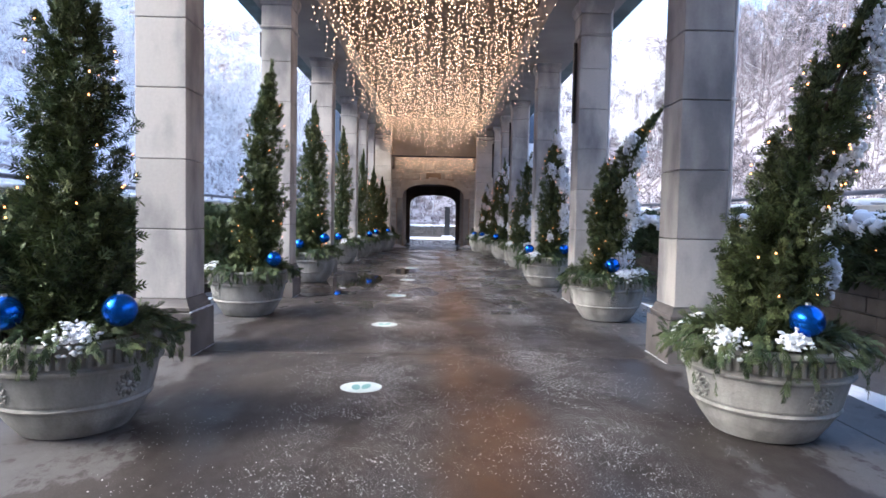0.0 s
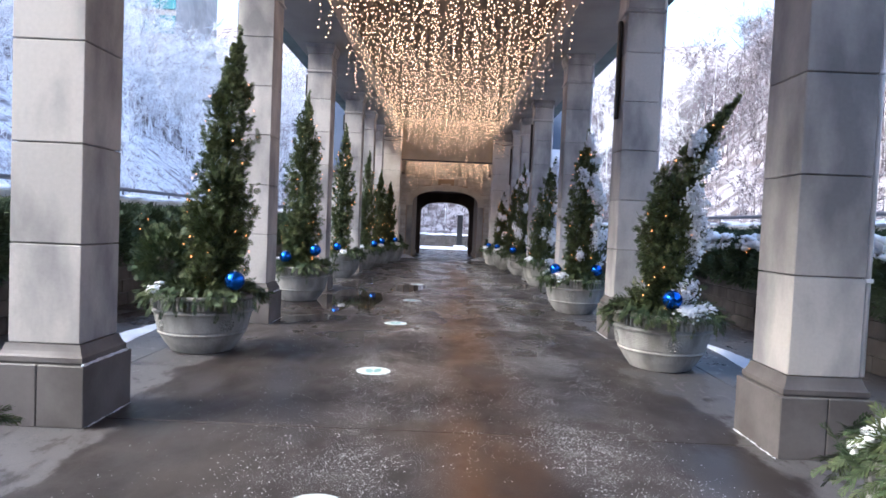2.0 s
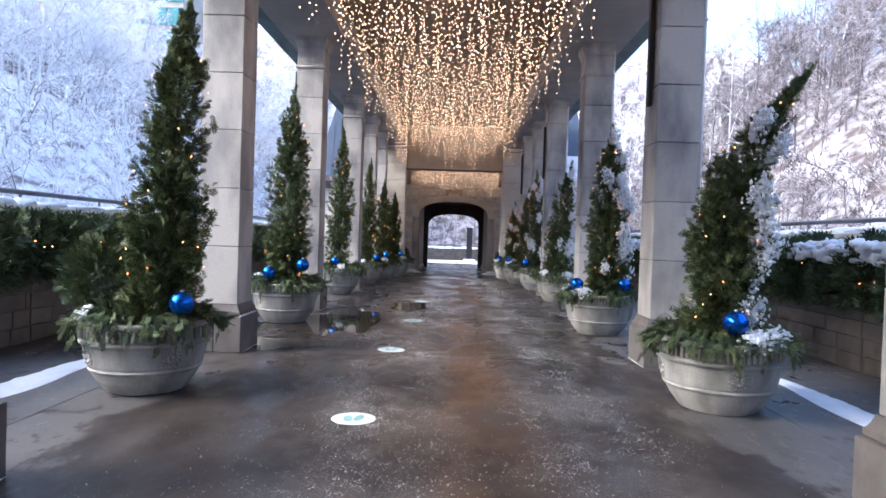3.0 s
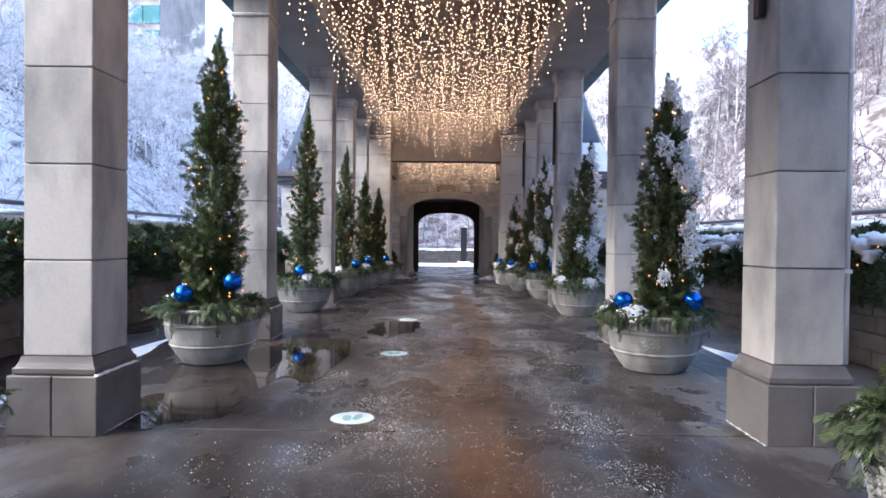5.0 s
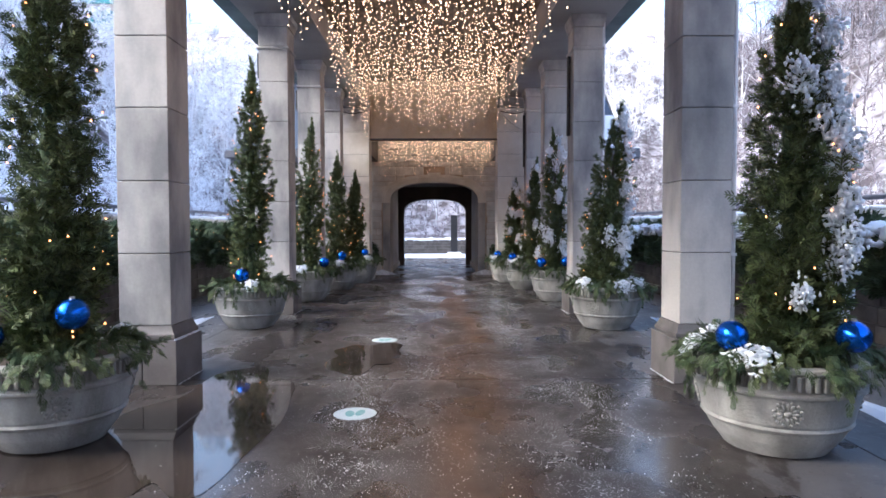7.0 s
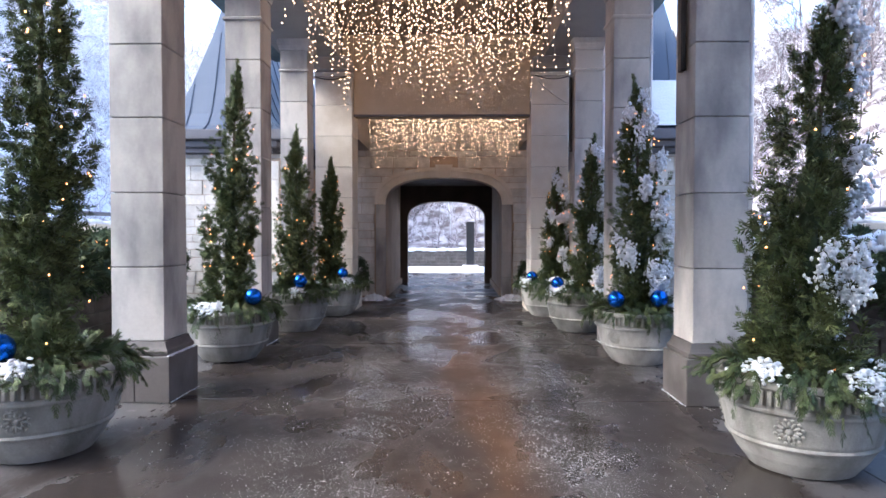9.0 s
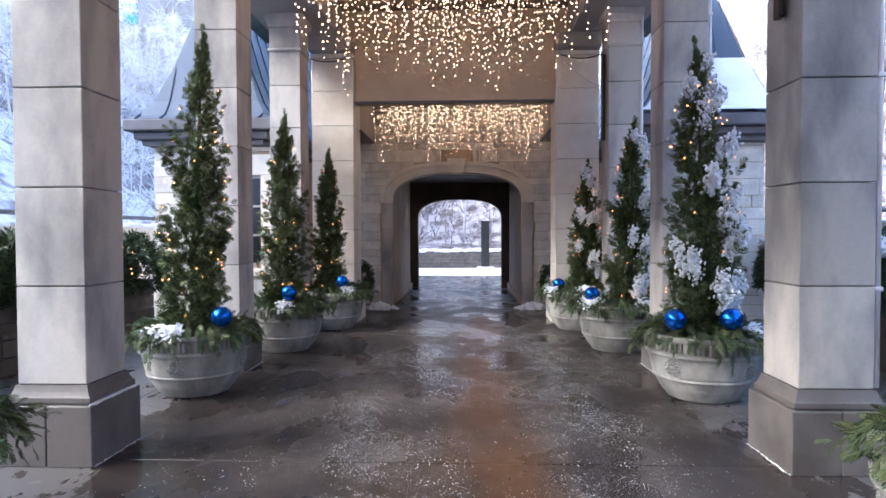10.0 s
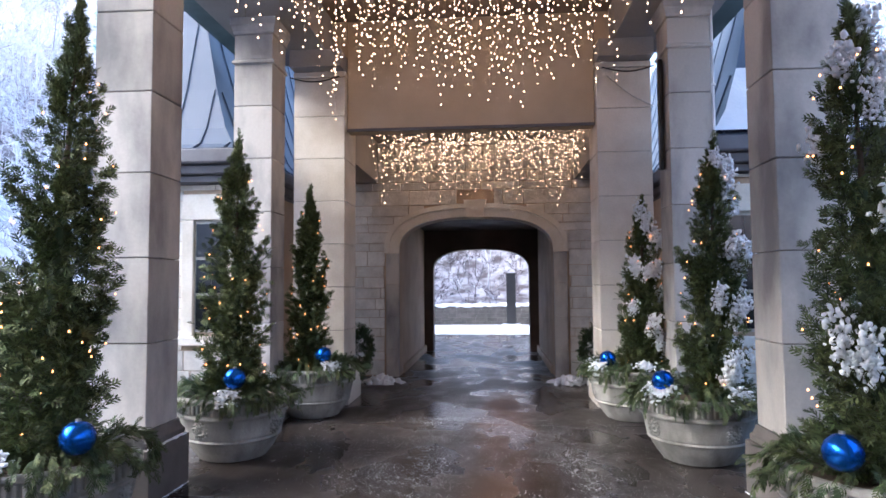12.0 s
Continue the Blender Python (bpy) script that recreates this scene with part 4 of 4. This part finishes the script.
PLANTERS = [  # side, x, y, tree height, radius, snow, bend, power of the bend, tree off the middle, ornaments at (dx, dy, z)
    (-1, -2.3, 3.3, 2.5, 0.37, 0, (0.0, 0.0), 2, 0.0, ((-0.17, -0.42, 0.84), (0.44, -0.3, 0.85))),
    (1, 2.28, 3.4, 2.5, 0.33, 22, (0.75, 0.1), 1.8, 0.0, ((0.02, -0.43, 0.86),)),
    (-1, -2.55, 7.99, 2.85, 0.35, 0, (0.2, 0.0), 1.3, 0.1, ((0.43, -0.3, 0.84),)),
    (1, 2.5, 8.07, 2.42, 0.34, 46, (0.72, 0.05), 3.3, 0.0, ((-0.05, -0.42, 0.84),)),
    (-1, -2.55, 12.51, 3.1, 0.36, 0, (0.05, 0.0), 2, 0.0, ((-0.16, -0.42, 0.84), (0.34, -0.34, 0.97))),
    (1, 2.42, 12.37, 2.6, 0.35, 62, (0.02, 0.0), 2, 0.1, ((-0.4, -0.22, 0.82), (0.28, -0.38, 0.84))),
    (-1, -2.66, 17.5, 3.3, 0.32, 0, (0.05, 0.0), 2, 0.0, ((0.0, -0.42, 0.84),)),
    (1, 2.6, 17.35, 2.66, 0.37, 42, (0.2, 0.0), 2, 0.0, ()),
    (-1, -2.52, 20.84, 3.0, 0.34, 0, (0.12, 0.0), 2, 0.0, ((0.4, -0.32, 0.84),)),
    (1, 2.52, 20.77, 2.8, 0.36, 62, (-0.08, 0.0), 2, 0.0, ((-0.36, -0.3, 0.83), (0.1, -0.42, 0.85))),
    (-1, -2.28, 23.14, 2.62, 0.32, 0, (0.02, 0.0), 2, 0.0, ((0.18, -0.42, 0.86),)),
    (1, 2.27, 23.25, 2.5, 0.32, 50, (0.06, 0.0), 2, 0.17, ((-0.38, -0.26, 0.82),)),
    (-1, -2.03, 25.1, 2.38, 0.27, 0, (0.0, 0.0), 2, -0.07, ((0.22, -0.36, 0.86),)),
    (1, 2.06, 25.1, 2.15, 0.28, 36, (0.04, 0.0), 2, 0.13, ((-0.34, -0.22, 0.8),)),
]
pot = stone_pot()
for i, (s, x, y, h, rad, snow, bend, power, off, balls) in enumerate(PLANTERS):
    if i == 0:
        pot.matrix_basis = pose(x, y, 0.0, 0, 0, 20)
    else:
        copy_thing(pot, pose(x, y, 0.0, 0, 0, 20 + 37 * i))
    note = ("bent-topped" if bend[0] > 0.3 else "slim upright") + " green arborvitae with amber lights" + (" and snow, in a planter" if snow else " in a stone planter")
    spire_tree(x + off, y, 0.55, h, rad, 40 + i, snow, bend, power, note)
    bough_ring(x, y, 0.6, 240 + i, 2 if s < 0 else 4)
    for dx, dy, dz in balls:
        ornament(x + dx, y + dy, dz - 0.045, 0.1)


# a bushy cut fir beside the tree in two of the planters
for x, y, wide in ((-3.02, 8.05, 0.26), (-2.78, 3.2, 0.2)):
    r = np.random.default_rng(int(1000 + y * 10))
    t = thing("fir_clump", x, y, 0.6, "bushy dark green fir clump stuck in a planter", "shrub", "fir clumps in the planters")
    part("stem", tube([(0.12, 0, -0.05), (0.03, 0, 0.2), (0, 0, 0.42)], [0.02, 0.015, 0.008], 6), BARK, t)
    d = r.normal(0, 1, (620, 3))
    d /= np.linalg.norm(d, axis=1, keepdims=True)
    o = d * np.array((wide, wide, 0.3)) * r.uniform(0.35, 1.05, (620, 1)) + (0, 0, 0.36)
    v, f = scatter(TWIG_V, TWIG_F, frames_along(d + (0, 0, 0.45), r.uniform(-1.5, 1.5, 620), r.uniform(0.09, 0.17, 620)), o)
    g = new("leaves", array_mesh("leaves", v, f, BOUGH))
    g.parent = t


# ---- raised beds with hedges, parapets and rails beyond the columns ----
def hedge(s, a, b, seed, snow):
    r = np.random.default_rng(seed)
    t = thing("hedge", s * 5.3, 0, 0, "dark green hedge with amber lights" + (" under thick snow" if snow else " in a raised bed"), "hedge", "hedges along the walk")
    n_ = int(560 * (b - a))
    y = r.uniform(a, b, n_)
    q = r.uniform(-0.3, np.pi + 0.3, n_)
    lump = 1 + 0.18 * np.sin(y * 4.3 + seed) + 0.12 * np.sin(y * 9.1 + 2 * q)
    o = np.stack([-0.42 * np.cos(q) * lump * s * -1, y, 0.9 + 0.46 * np.sin(q) * lump], 1)
    way = np.stack([-np.cos(q) * s * -1, r.normal(0, 0.5, n_), np.sin(q) + 0.2], 1) + r.normal(0, 0.3, (n_, 3))
    fr = frames_along(way, r.uniform(-1.5, 1.5, n_), r.uniform(0.16, 0.3, n_))
    v, f = scatter(SPRAY_V, SPRAY_F, fr, o)
    g = new("leaves", array_mesh("leaves", v, f, HEDGE))
    g.parent = t
    c = [(0, yy, 1.0) for yy in np.arange(a + 0.3, b - 0.2, 0.45)]
    g = new("inner_leaves", lump_mesh("inner_leaves", c, [(0.24, 0.34, 0.24)] * len(c), seed, HEDGE))
    g.parent = t
    n_ = int(10 * (b - a))
    y, q = r.uniform(a, b, n_), r.uniform(0.1, 1.5, n_)
    bb = np.stack([-s * 0.52 * np.cos(q), y, 0.9 + 0.56 * np.sin(q)], 1)
    v, f = scatter(ball_v, ball_f, np.tile(np.eye(3), (n_, 1, 1)) * 0.009, bb)
    g = new("light_string", array_mesh("light_string", v, f, AMBER))
    g.parent = t
    tagged(g, "tiny glowing amber lights", kind="stuff")
    if snow:
        n_ = int(110 * (b - a))
        c = np.stack([r.uniform(-0.5, 0.35, n_), r.uniform(a, b, n_), r.uniform(1.28, 1.5, n_)], 1)
        s_ = np.stack([r.uniform(0.04, 0.12, n_), r.uniform(0.04, 0.13, n_), r.uniform(0.03, 0.08, n_)], 1)
        g = new("snow_cap", lump_mesh("snow_cap", c, s_, seed + 9, SNOW))
        g.parent = t
        tagged(g, "thick lumpy snow on the hedge")


def bed_wall(s, a, b):
    t = thing("raised_bed", 0, 0, 0, "low dark stone wall of a raised planting bed", "bed wall", "raised beds")
    x0, x1 = sorted((s * 4.92, s * 5.9))
    part("core", box(x0 + 0.03, x1 - 0.03, a, b, -0.3, 0.8), MORTAR, t)
    r = random.Random(int(a * 10) + s)
    for row in range(4):
        y = a
        while y < b - 0.05:
            e = min(y + r.uniform(0.4, 0.8), b)
            xa, xb = sorted((s * (4.92 - r.uniform(0, 0.012)), s * 4.949))
            piece("stone", mesh_of(box(xa, xb, y + 0.005, e - 0.005, 0.01 + row * 0.2, 0.2 + row * 0.2, 0.006), "stone", BOXWALL), t, Matrix())
            y = e
    part("coping", box(x0 - 0.02, x1 + 0.02, a, b, 0.805, 0.86, 0.01), BOXWALL, t)


def parapet(s):
    t = thing("parapet", 0, 0, 0, "low stone parapet with snow on its coping and a pipe rail", "parapet", "parapets")
    x0, x1 = sorted((s * 7.2, s * 7.6))
    part("body", box(x0, x1, -7, 40, -0.35, 1.62), PALE_STONE, t)
    part("coping", box(x0 - 0.06, x1 + 0.06, -7, 40, 1.625, 1.74, 0.01), PALE_STONE, t)
    c = [(s * 7.4 + rng.normal(0, 0.05), yy, 1.77) for yy in np.arange(-6, 39.6, 0.4)]
    g = new("snow_cap", lump_mesh("snow_cap", c, [(0.24, 0.34, rng.uniform(0.05, 0.1)) for _ in c], 77 + s, SNOW))
    g.parent = t
    part("rail", tube([(s * 7.4, -7, 1.97), (s * 7.4, 40, 1.97)], 0.045, 8), FASCIA, t, "dark grey pipe rail", smooth=True)
    for yy in np.arange(-6, 39.5, 2.4):
        part("rail_post", tube([(s * 7.4, yy, 1.735), (s * 7.4, yy, 1.96)], 0.025, 8), FASCIA, t)


for s in (-1, 1):
    for i, (a, b) in enumerate(((-2.0, 5.5), (5.51, 9.9), (9.91, 14.2), (14.21, 18.9), (18.91, 22.8), (22.81, 24.7))):
        bed_wall(s, a, b)
        hedge(s, a, b, 300 + i + 20 * (s > 0), s > 0)
    parapet(s)
    for i, (a, b) in enumerate(((1.0, 5.0), (6.2, 9.5), (10.4, 13.7), (14.9, 18.4), (19.5, 21.4))):
        patch("snow_drift", s * 3.65, (a + b) / 2, 0.17, (b - a) / 2, 0.001, SNOW, 800 + i + 10 * s, 0.2, label="strip of trodden snow along the edge of the floor", category="snow", thick=0.03)
    r = np.random.default_rng(830 + s)
    c = np.stack([r.normal(0, 0.16, 60), r.normal(0, 0.1, 60), np.zeros(60)], 1)
    c[:, 2] = 0.09 * np.exp(-18 * (c[:, 0] ** 2 + 2 * c[:, 1] ** 2)) - 0.01
    heap = new("snow_mound", lump_mesh("snow_mound", c, r.uniform(0.03, 0.075, (60, 3)), 831 + s, SNOW))
    heap.location = (s * 1.62, 27.75, 0.0)
    tagged(heap, "small heap of shovelled snow beside the archway", "snow")

# shrubs beside the arch
for s in (-1, 1):
    r = np.random.default_rng(900 + s)
    t = thing("shrub", s * 1.95, 27.4, 0, "small evergreen shrub beside the arch surround", "shrub", "shrubs by the archway")
    part("stem", tube([(0, 0, 0), (0.02, 0, 0.5)], [0.025, 0.015], 6), BARK, t)
    d = r.normal(0, 1, (520, 3))
    d /= np.linalg.norm(d, axis=1, keepdims=True)
    o = d * np.array((0.2, 0.22, 0.34)) * r.uniform(0.6, 1.05, (520, 1)) + (0, 0, 0.62)
    v, f = scatter(SPRAY_V, SPRAY_F, frames_along(d + (0, 0, 0.3), r.uniform(-1.5, 1.5, 520), r.uniform(0.08, 0.15, 520)), o)
    g = new("leaves", array_mesh("leaves", v, f, HEDGE))
    g.parent = t

# ---- beyond the passage ----
t = thing("low_wall", 0, 0, 0, "low rubble stone wall with snow on top beyond the passage", "wall")
part("core", box(-9, 9, 43.04, 43.4, -0.3, 0.78), MORTAR, t)
r = random.Random(3)
for row in range(5):
    x = -3.2
    while x < 3.2:
        e = x + r.uniform(0.25, 0.6)
        piece("stone", mesh_of(box(x + 0.006, e - 0.006, 43.04 - r.uniform(0.03, 0.06), 43.039, row * 0.155 + 0.006, row * 0.155 + 0.15, 0.008), "stone", BOXWALL), t, Matrix())
        x = e
g = new("snow_cap", lump_mesh("snow_cap", [(x, 43.2, 0.8) for x in np.arange(-8.8, 8.9, 0.5)], [(0.36, 0.24, 0.09)] * 36, 5, SNOW))
g.parent = t
t = thing("sign_pylon", 0.95, 40.5, 0, "tall narrow black sign pylon on a snowy white base", "sign")
part("panel", box(-0.17, 0.17, -0.06, 0.06, 0.2, 2.1, 0.01), BLACK, t)
part("base", box(-0.35, 0.35, -0.25, 0.25, 0, 0.2, 0.02), SNOW, t, "white base")
tagged(new("snow_field", array_mesh("snow_field", [(-12, 38.2, 0.006), (12, 38.2, 0.006), (12, 44, 0.012), (-12, 44, 0.012)], [(0, 1, 2, 3)], SNOW)), "snow covered yard beyond the passage", "snow", kind="structure")


# ---- hills with frosted woods ----
def hill_height(x, y):
    """Ground height over the plan: a valley floor with steep wooded slopes on three sides."""
    west = np.clip((-x - 11) * 0.64, 0, 26)
    east = np.clip((x - 11) * 0.74, 0, 21)
    north = np.clip((y - 50) * 0.45, 0, 45)
    h_ = np.maximum(np.maximum(west, east), north)
    return h_ + (h_ > 0.01) * (1.4 * np.sin(x * 0.13 + y * 0.09) + 0.9 * np.sin(y * 0.21 - x * 0.05)) * np.clip(h_ / 6, 0, 1) - 0.34


gx, gy = np.meshgrid(np.linspace(-130, 130, 131), np.linspace(-60, 190, 126))
v = np.stack([gx.ravel(), gy.ravel(), hill_height(gx, gy).ravel()], 1)
i = np.arange(126 * 131).reshape(126, 131)
f = np.stack([i[:-1, :-1].ravel(), i[:-1, 1:].ravel(), i[1:, 1:].ravel(), i[1:, :-1].ravel()], 1)
west_side = (v[f].mean(1)[:, 0] < 8) & (v[f].mean(1)[:, 1] < 46)
tagged(new("hillside_west", array_mesh("hillside_west", v, f[west_side], GROUND_SNOW, True)), "steep snow covered hillside under a frosted wood", "hill", kind="structure")
tagged(new("hillside_east", array_mesh("hillside_east", v, f[~west_side], GROUND_SHADED, True)), "steep thinly snowed hillside, shade put into its darker colour", "hill", kind="structure")


def wood_material(name, dark, pale, share):
    """Twigs of a winter wood: some bare, some furred with frost."""
    m = bpy.data.materials.new(name)
    m.use_nodes = True
    n, l = m.node_tree.nodes, m.node_tree.links
    b = n["Principled BSDF"]
    geo = n.new("ShaderNodeNewGeometry")
    patchy = n.new("ShaderNodeTexNoise")
    patchy.inputs["Scale"].default_value = 0.16
    l.new(geo.outputs["Position"], patchy.inputs["Vector"])
    both = n.new("ShaderNodeMath")
    both.operation = "MULTIPLY_ADD"
    both.inputs[1].default_value = 0.9
    l.new(patchy.outputs[0], both.inputs[0])
    l.new(geo.outputs["Random Per Island"], both.inputs[2])
    cover = n.new("ShaderNodeMapRange")
    cover.inputs["From Min"].default_value, cover.inputs["From Max"].default_value = 1.25 - share, 1.55 - share
    l.new(both.outputs[0], cover.inputs["Value"])
    two = n.new("ShaderNodeMix")
    two.data_type = "RGBA"
    two.inputs[6].default_value, two.inputs[7].default_value = (*dark, 1), (*pale, 1)
    l.new(cover.outputs[0], two.inputs[0])
    l.new(two.outputs[2], b.inputs["Base Color"])
    b.inputs["Roughness"].default_value = 0.9
    return m


TWIG_FROST = wood_material("frosted_twigs", (0.2, 0.18, 0.2), (0.86, 0.88, 0.92), 0.78)
# Less frost here, and its pale tone lowered so the sunlit slope looks shaded.
TWIG_BARE = wood_material("bare_twigs", (0.085, 0.07, 0.08), (0.4, 0.385, 0.43), 0.34)


def bare_tree(seed, height, twigs, droop):
    """A leafless tree: three-sided limbs, and fine flat twigs crowding round their outer ends."""
    r = random.Random(seed)
    seg, ends = [], []

    def grow(p, way, length, radius, level):
        q = p + way * length
        seg.append((p, q, radius, radius * 0.6))
        if level < 2:
            ends.append((p, q))
        if level == 0:
            return
        for _ in range(r.choice([2, 3]) if level > 1 else 3):
            u = r.uniform(0.35, 1.0)
            turn = Vector((r.gauss(0, 1), r.gauss(0, 1), r.gauss(0.3, 0.4))).normalized()
            grow(p + way * length * u, (way * 0.8 + turn * 0.9).normalized(), length * r.uniform(0.42, 0.66), radius * 0.52, level - 1)

    lean = Vector((r.gauss(0, 0.07), r.gauss(0, 0.07), 1)).normalized()
    grow(Vector((0, 0, -0.6)), lean, height * 0.5, height * 0.009, 3)
    grow(lean * height * 0.42, lean, height * 0.42, height * 0.0058, 3)
    vs, fs = [], []
    for p, q, a, b in seg:
        way = (q - p).normalized()
        u = way.orthogonal().normalized()
        w = way.cross(u)
        n_ = len(vs)
        for c, rad in ((p, max(a, 0.014)), (q, max(b, 0.009))):
            for k in range(3):
                vs.append(c + rad * (math.cos(2.094 * k) * u + math.sin(2.094 * k) * w))
        for k in range(3):
            fs.append((n_ + k, n_ + (k + 1) % 3, n_ + 3 + (k + 1) % 3, n_ + 3 + k))
    limbs = np.array(vs), np.array(fs)
    vs, fs = [], []
    for _ in range(twigs):
        p, q = r.choice(ends)
        c = p.lerp(q, r.uniform(0.1, 1.05))
        way = ((q - p).normalized() + Vector((r.gauss(0, 0.7), r.gauss(0, 0.7), r.gauss(0.1 - droop, 0.6)))).normalized()
        e = c + way * r.uniform(0.25, 0.85) * height / 9
        side = way.cross(Vector((r.gauss(0, 1), r.gauss(0, 1), r.gauss(0, 1)))).normalized() * r.uniform(0.006, 0.015)
        n_ = len(vs)
        vs += [c - side, c + side, e + side * 0.5, e - side * 0.5]
        fs.append((n_, n_ + 1, n_ + 2, n_ + 3))
    return limbs, (np.array(vs), np.array(fs))


def wood(name, spots, kinds, limb_mat, twig_mat, seed, label, sizes=(0.6, 1.25)):
    """Many trees as one limb mesh and one twig mesh."""
    r = np.random.default_rng(seed)
    sets = [[[], [], 0], [[], [], 0]]
    for x, y in spots:
        z = float(hill_height(np.array(x), np.array(y)))
        pick = kinds[r.integers(len(kinds))]
        a, s_ = r.uniform(0, 6.28), r.uniform(*sizes)
        rot = np.array([(math.cos(a), -math.sin(a), 0), (math.sin(a), math.cos(a), 0), (0, 0, 1)]) * s_
        for store, (kv_, kf) in zip(sets, pick):
            store[0].append(kv_ @ rot.T + (x, y, z))
            store[1].append(kf + store[2])
            store[2] += len(kv_)
    for store, mat, what in zip(sets, (limb_mat, twig_mat), ("", "_twigs")):
        tagged(new(name + what, array_mesh(name + what, np.concatenate(store[0]), np.concatenate(store[1]), mat)), label, "woods", kind="stuff")


frosted = [bare_tree(20 + i, 9.0, 1000, 0.25) for i in range(7)]
bare = [bare_tree(60 + i, 9.0, 800, 0.0) for i in range(7)]
tall = [bare_tree(90 + i, 15.0, 260, 0.0) for i in range(4)]
scrub = [bare_tree(120 + i, 3.2, 230, 0.2) for i in range(6)]
r = np.random.default_rng(11)


def slope_spots(s, count, near, far, ya, yb, bias=1.6):
    u = r.uniform(0, 1, count) ** bias
    return np.stack([s * (near + (far - near) * u), r.uniform(ya, yb, count)], 1)


wood("frosted_wood_west", slope_spots(-1, 290, 21, 60, 8, 88), frosted, WOOD_FROST, TWIG_FROST, 1, "leafless winter wood white with frost on the slope")
wood("frosted_scrub_west", slope_spots(-1, 620, 12.5, 50, 6, 75), scrub, WOOD_FROST, TWIG_FROST, 2, "frosted brushwood covering the slope", (0.6, 1.5))
wood("bare_wood_east", slope_spots(1, 290, 19, 56, 8, 88), bare, WOOD_BARE, TWIG_BARE, 3, "leafless grey winter wood with traces of snow", (0.5, 1.0))
wood("tall_wood_east", np.stack([r.uniform(33, 48, 34), r.uniform(18, 88, 34)], 1), tall, WOOD_BARE, TWIG_BARE, 4, "tall bare trees along the ridge", (0.7, 1.15))
wood("bare_scrub_east", slope_spots(1, 620, 12.5, 46, 6, 75), scrub, WOOD_BARE, TWIG_BARE, 5, "snow dusted brushwood covering the slope", (0.5, 1.3))
wood("scrub_north", np.stack([r.uniform(-16, 16, 210), 48 + 30 * r.uniform(0, 1, 210) ** 1.3], 1), scrub, WOOD_BARE, TWIG_BARE, 7, "snow dusted brushwood behind the yard wall", (0.6, 1.4))
wood("frosted_wood_north", np.stack([r.uniform(-22, 22, 130), 50 + 45 * r.uniform(0, 1, 130) ** 1.4], 1), frosted, WOOD_FROST, TWIG_FROST, 6, "leafless frosted wood behind the yard")

# tower block showing over the wood
t = thing("tower_block", -45, 88, 0, "tall beige apartment tower with teal glazing far behind the wood", "building")
part("wall", box(-10, 10, -7, 7, 0, 84), TOWER, t)
glass = mesh_of(box(-0.55, 0.55, -7.15, -7.0, 0, 1.4), "window", TOWER_GLASS)
wide = mesh_of(box(-0.95, 0.95, -7.2, -7.0, 0, 2.2), "window", TOWER_TEAL)
for row in range(20):
    for c in range(5):
        piece("window", glass, t, Matrix.Translation((-9 + c * 2.3, 0, 24 + row * 3)))
    for c in range(4):
        piece("window", wide, t, Matrix.Translation((2.9 + c * 2.05, 0, 24 + row * 3)))
ashlar()
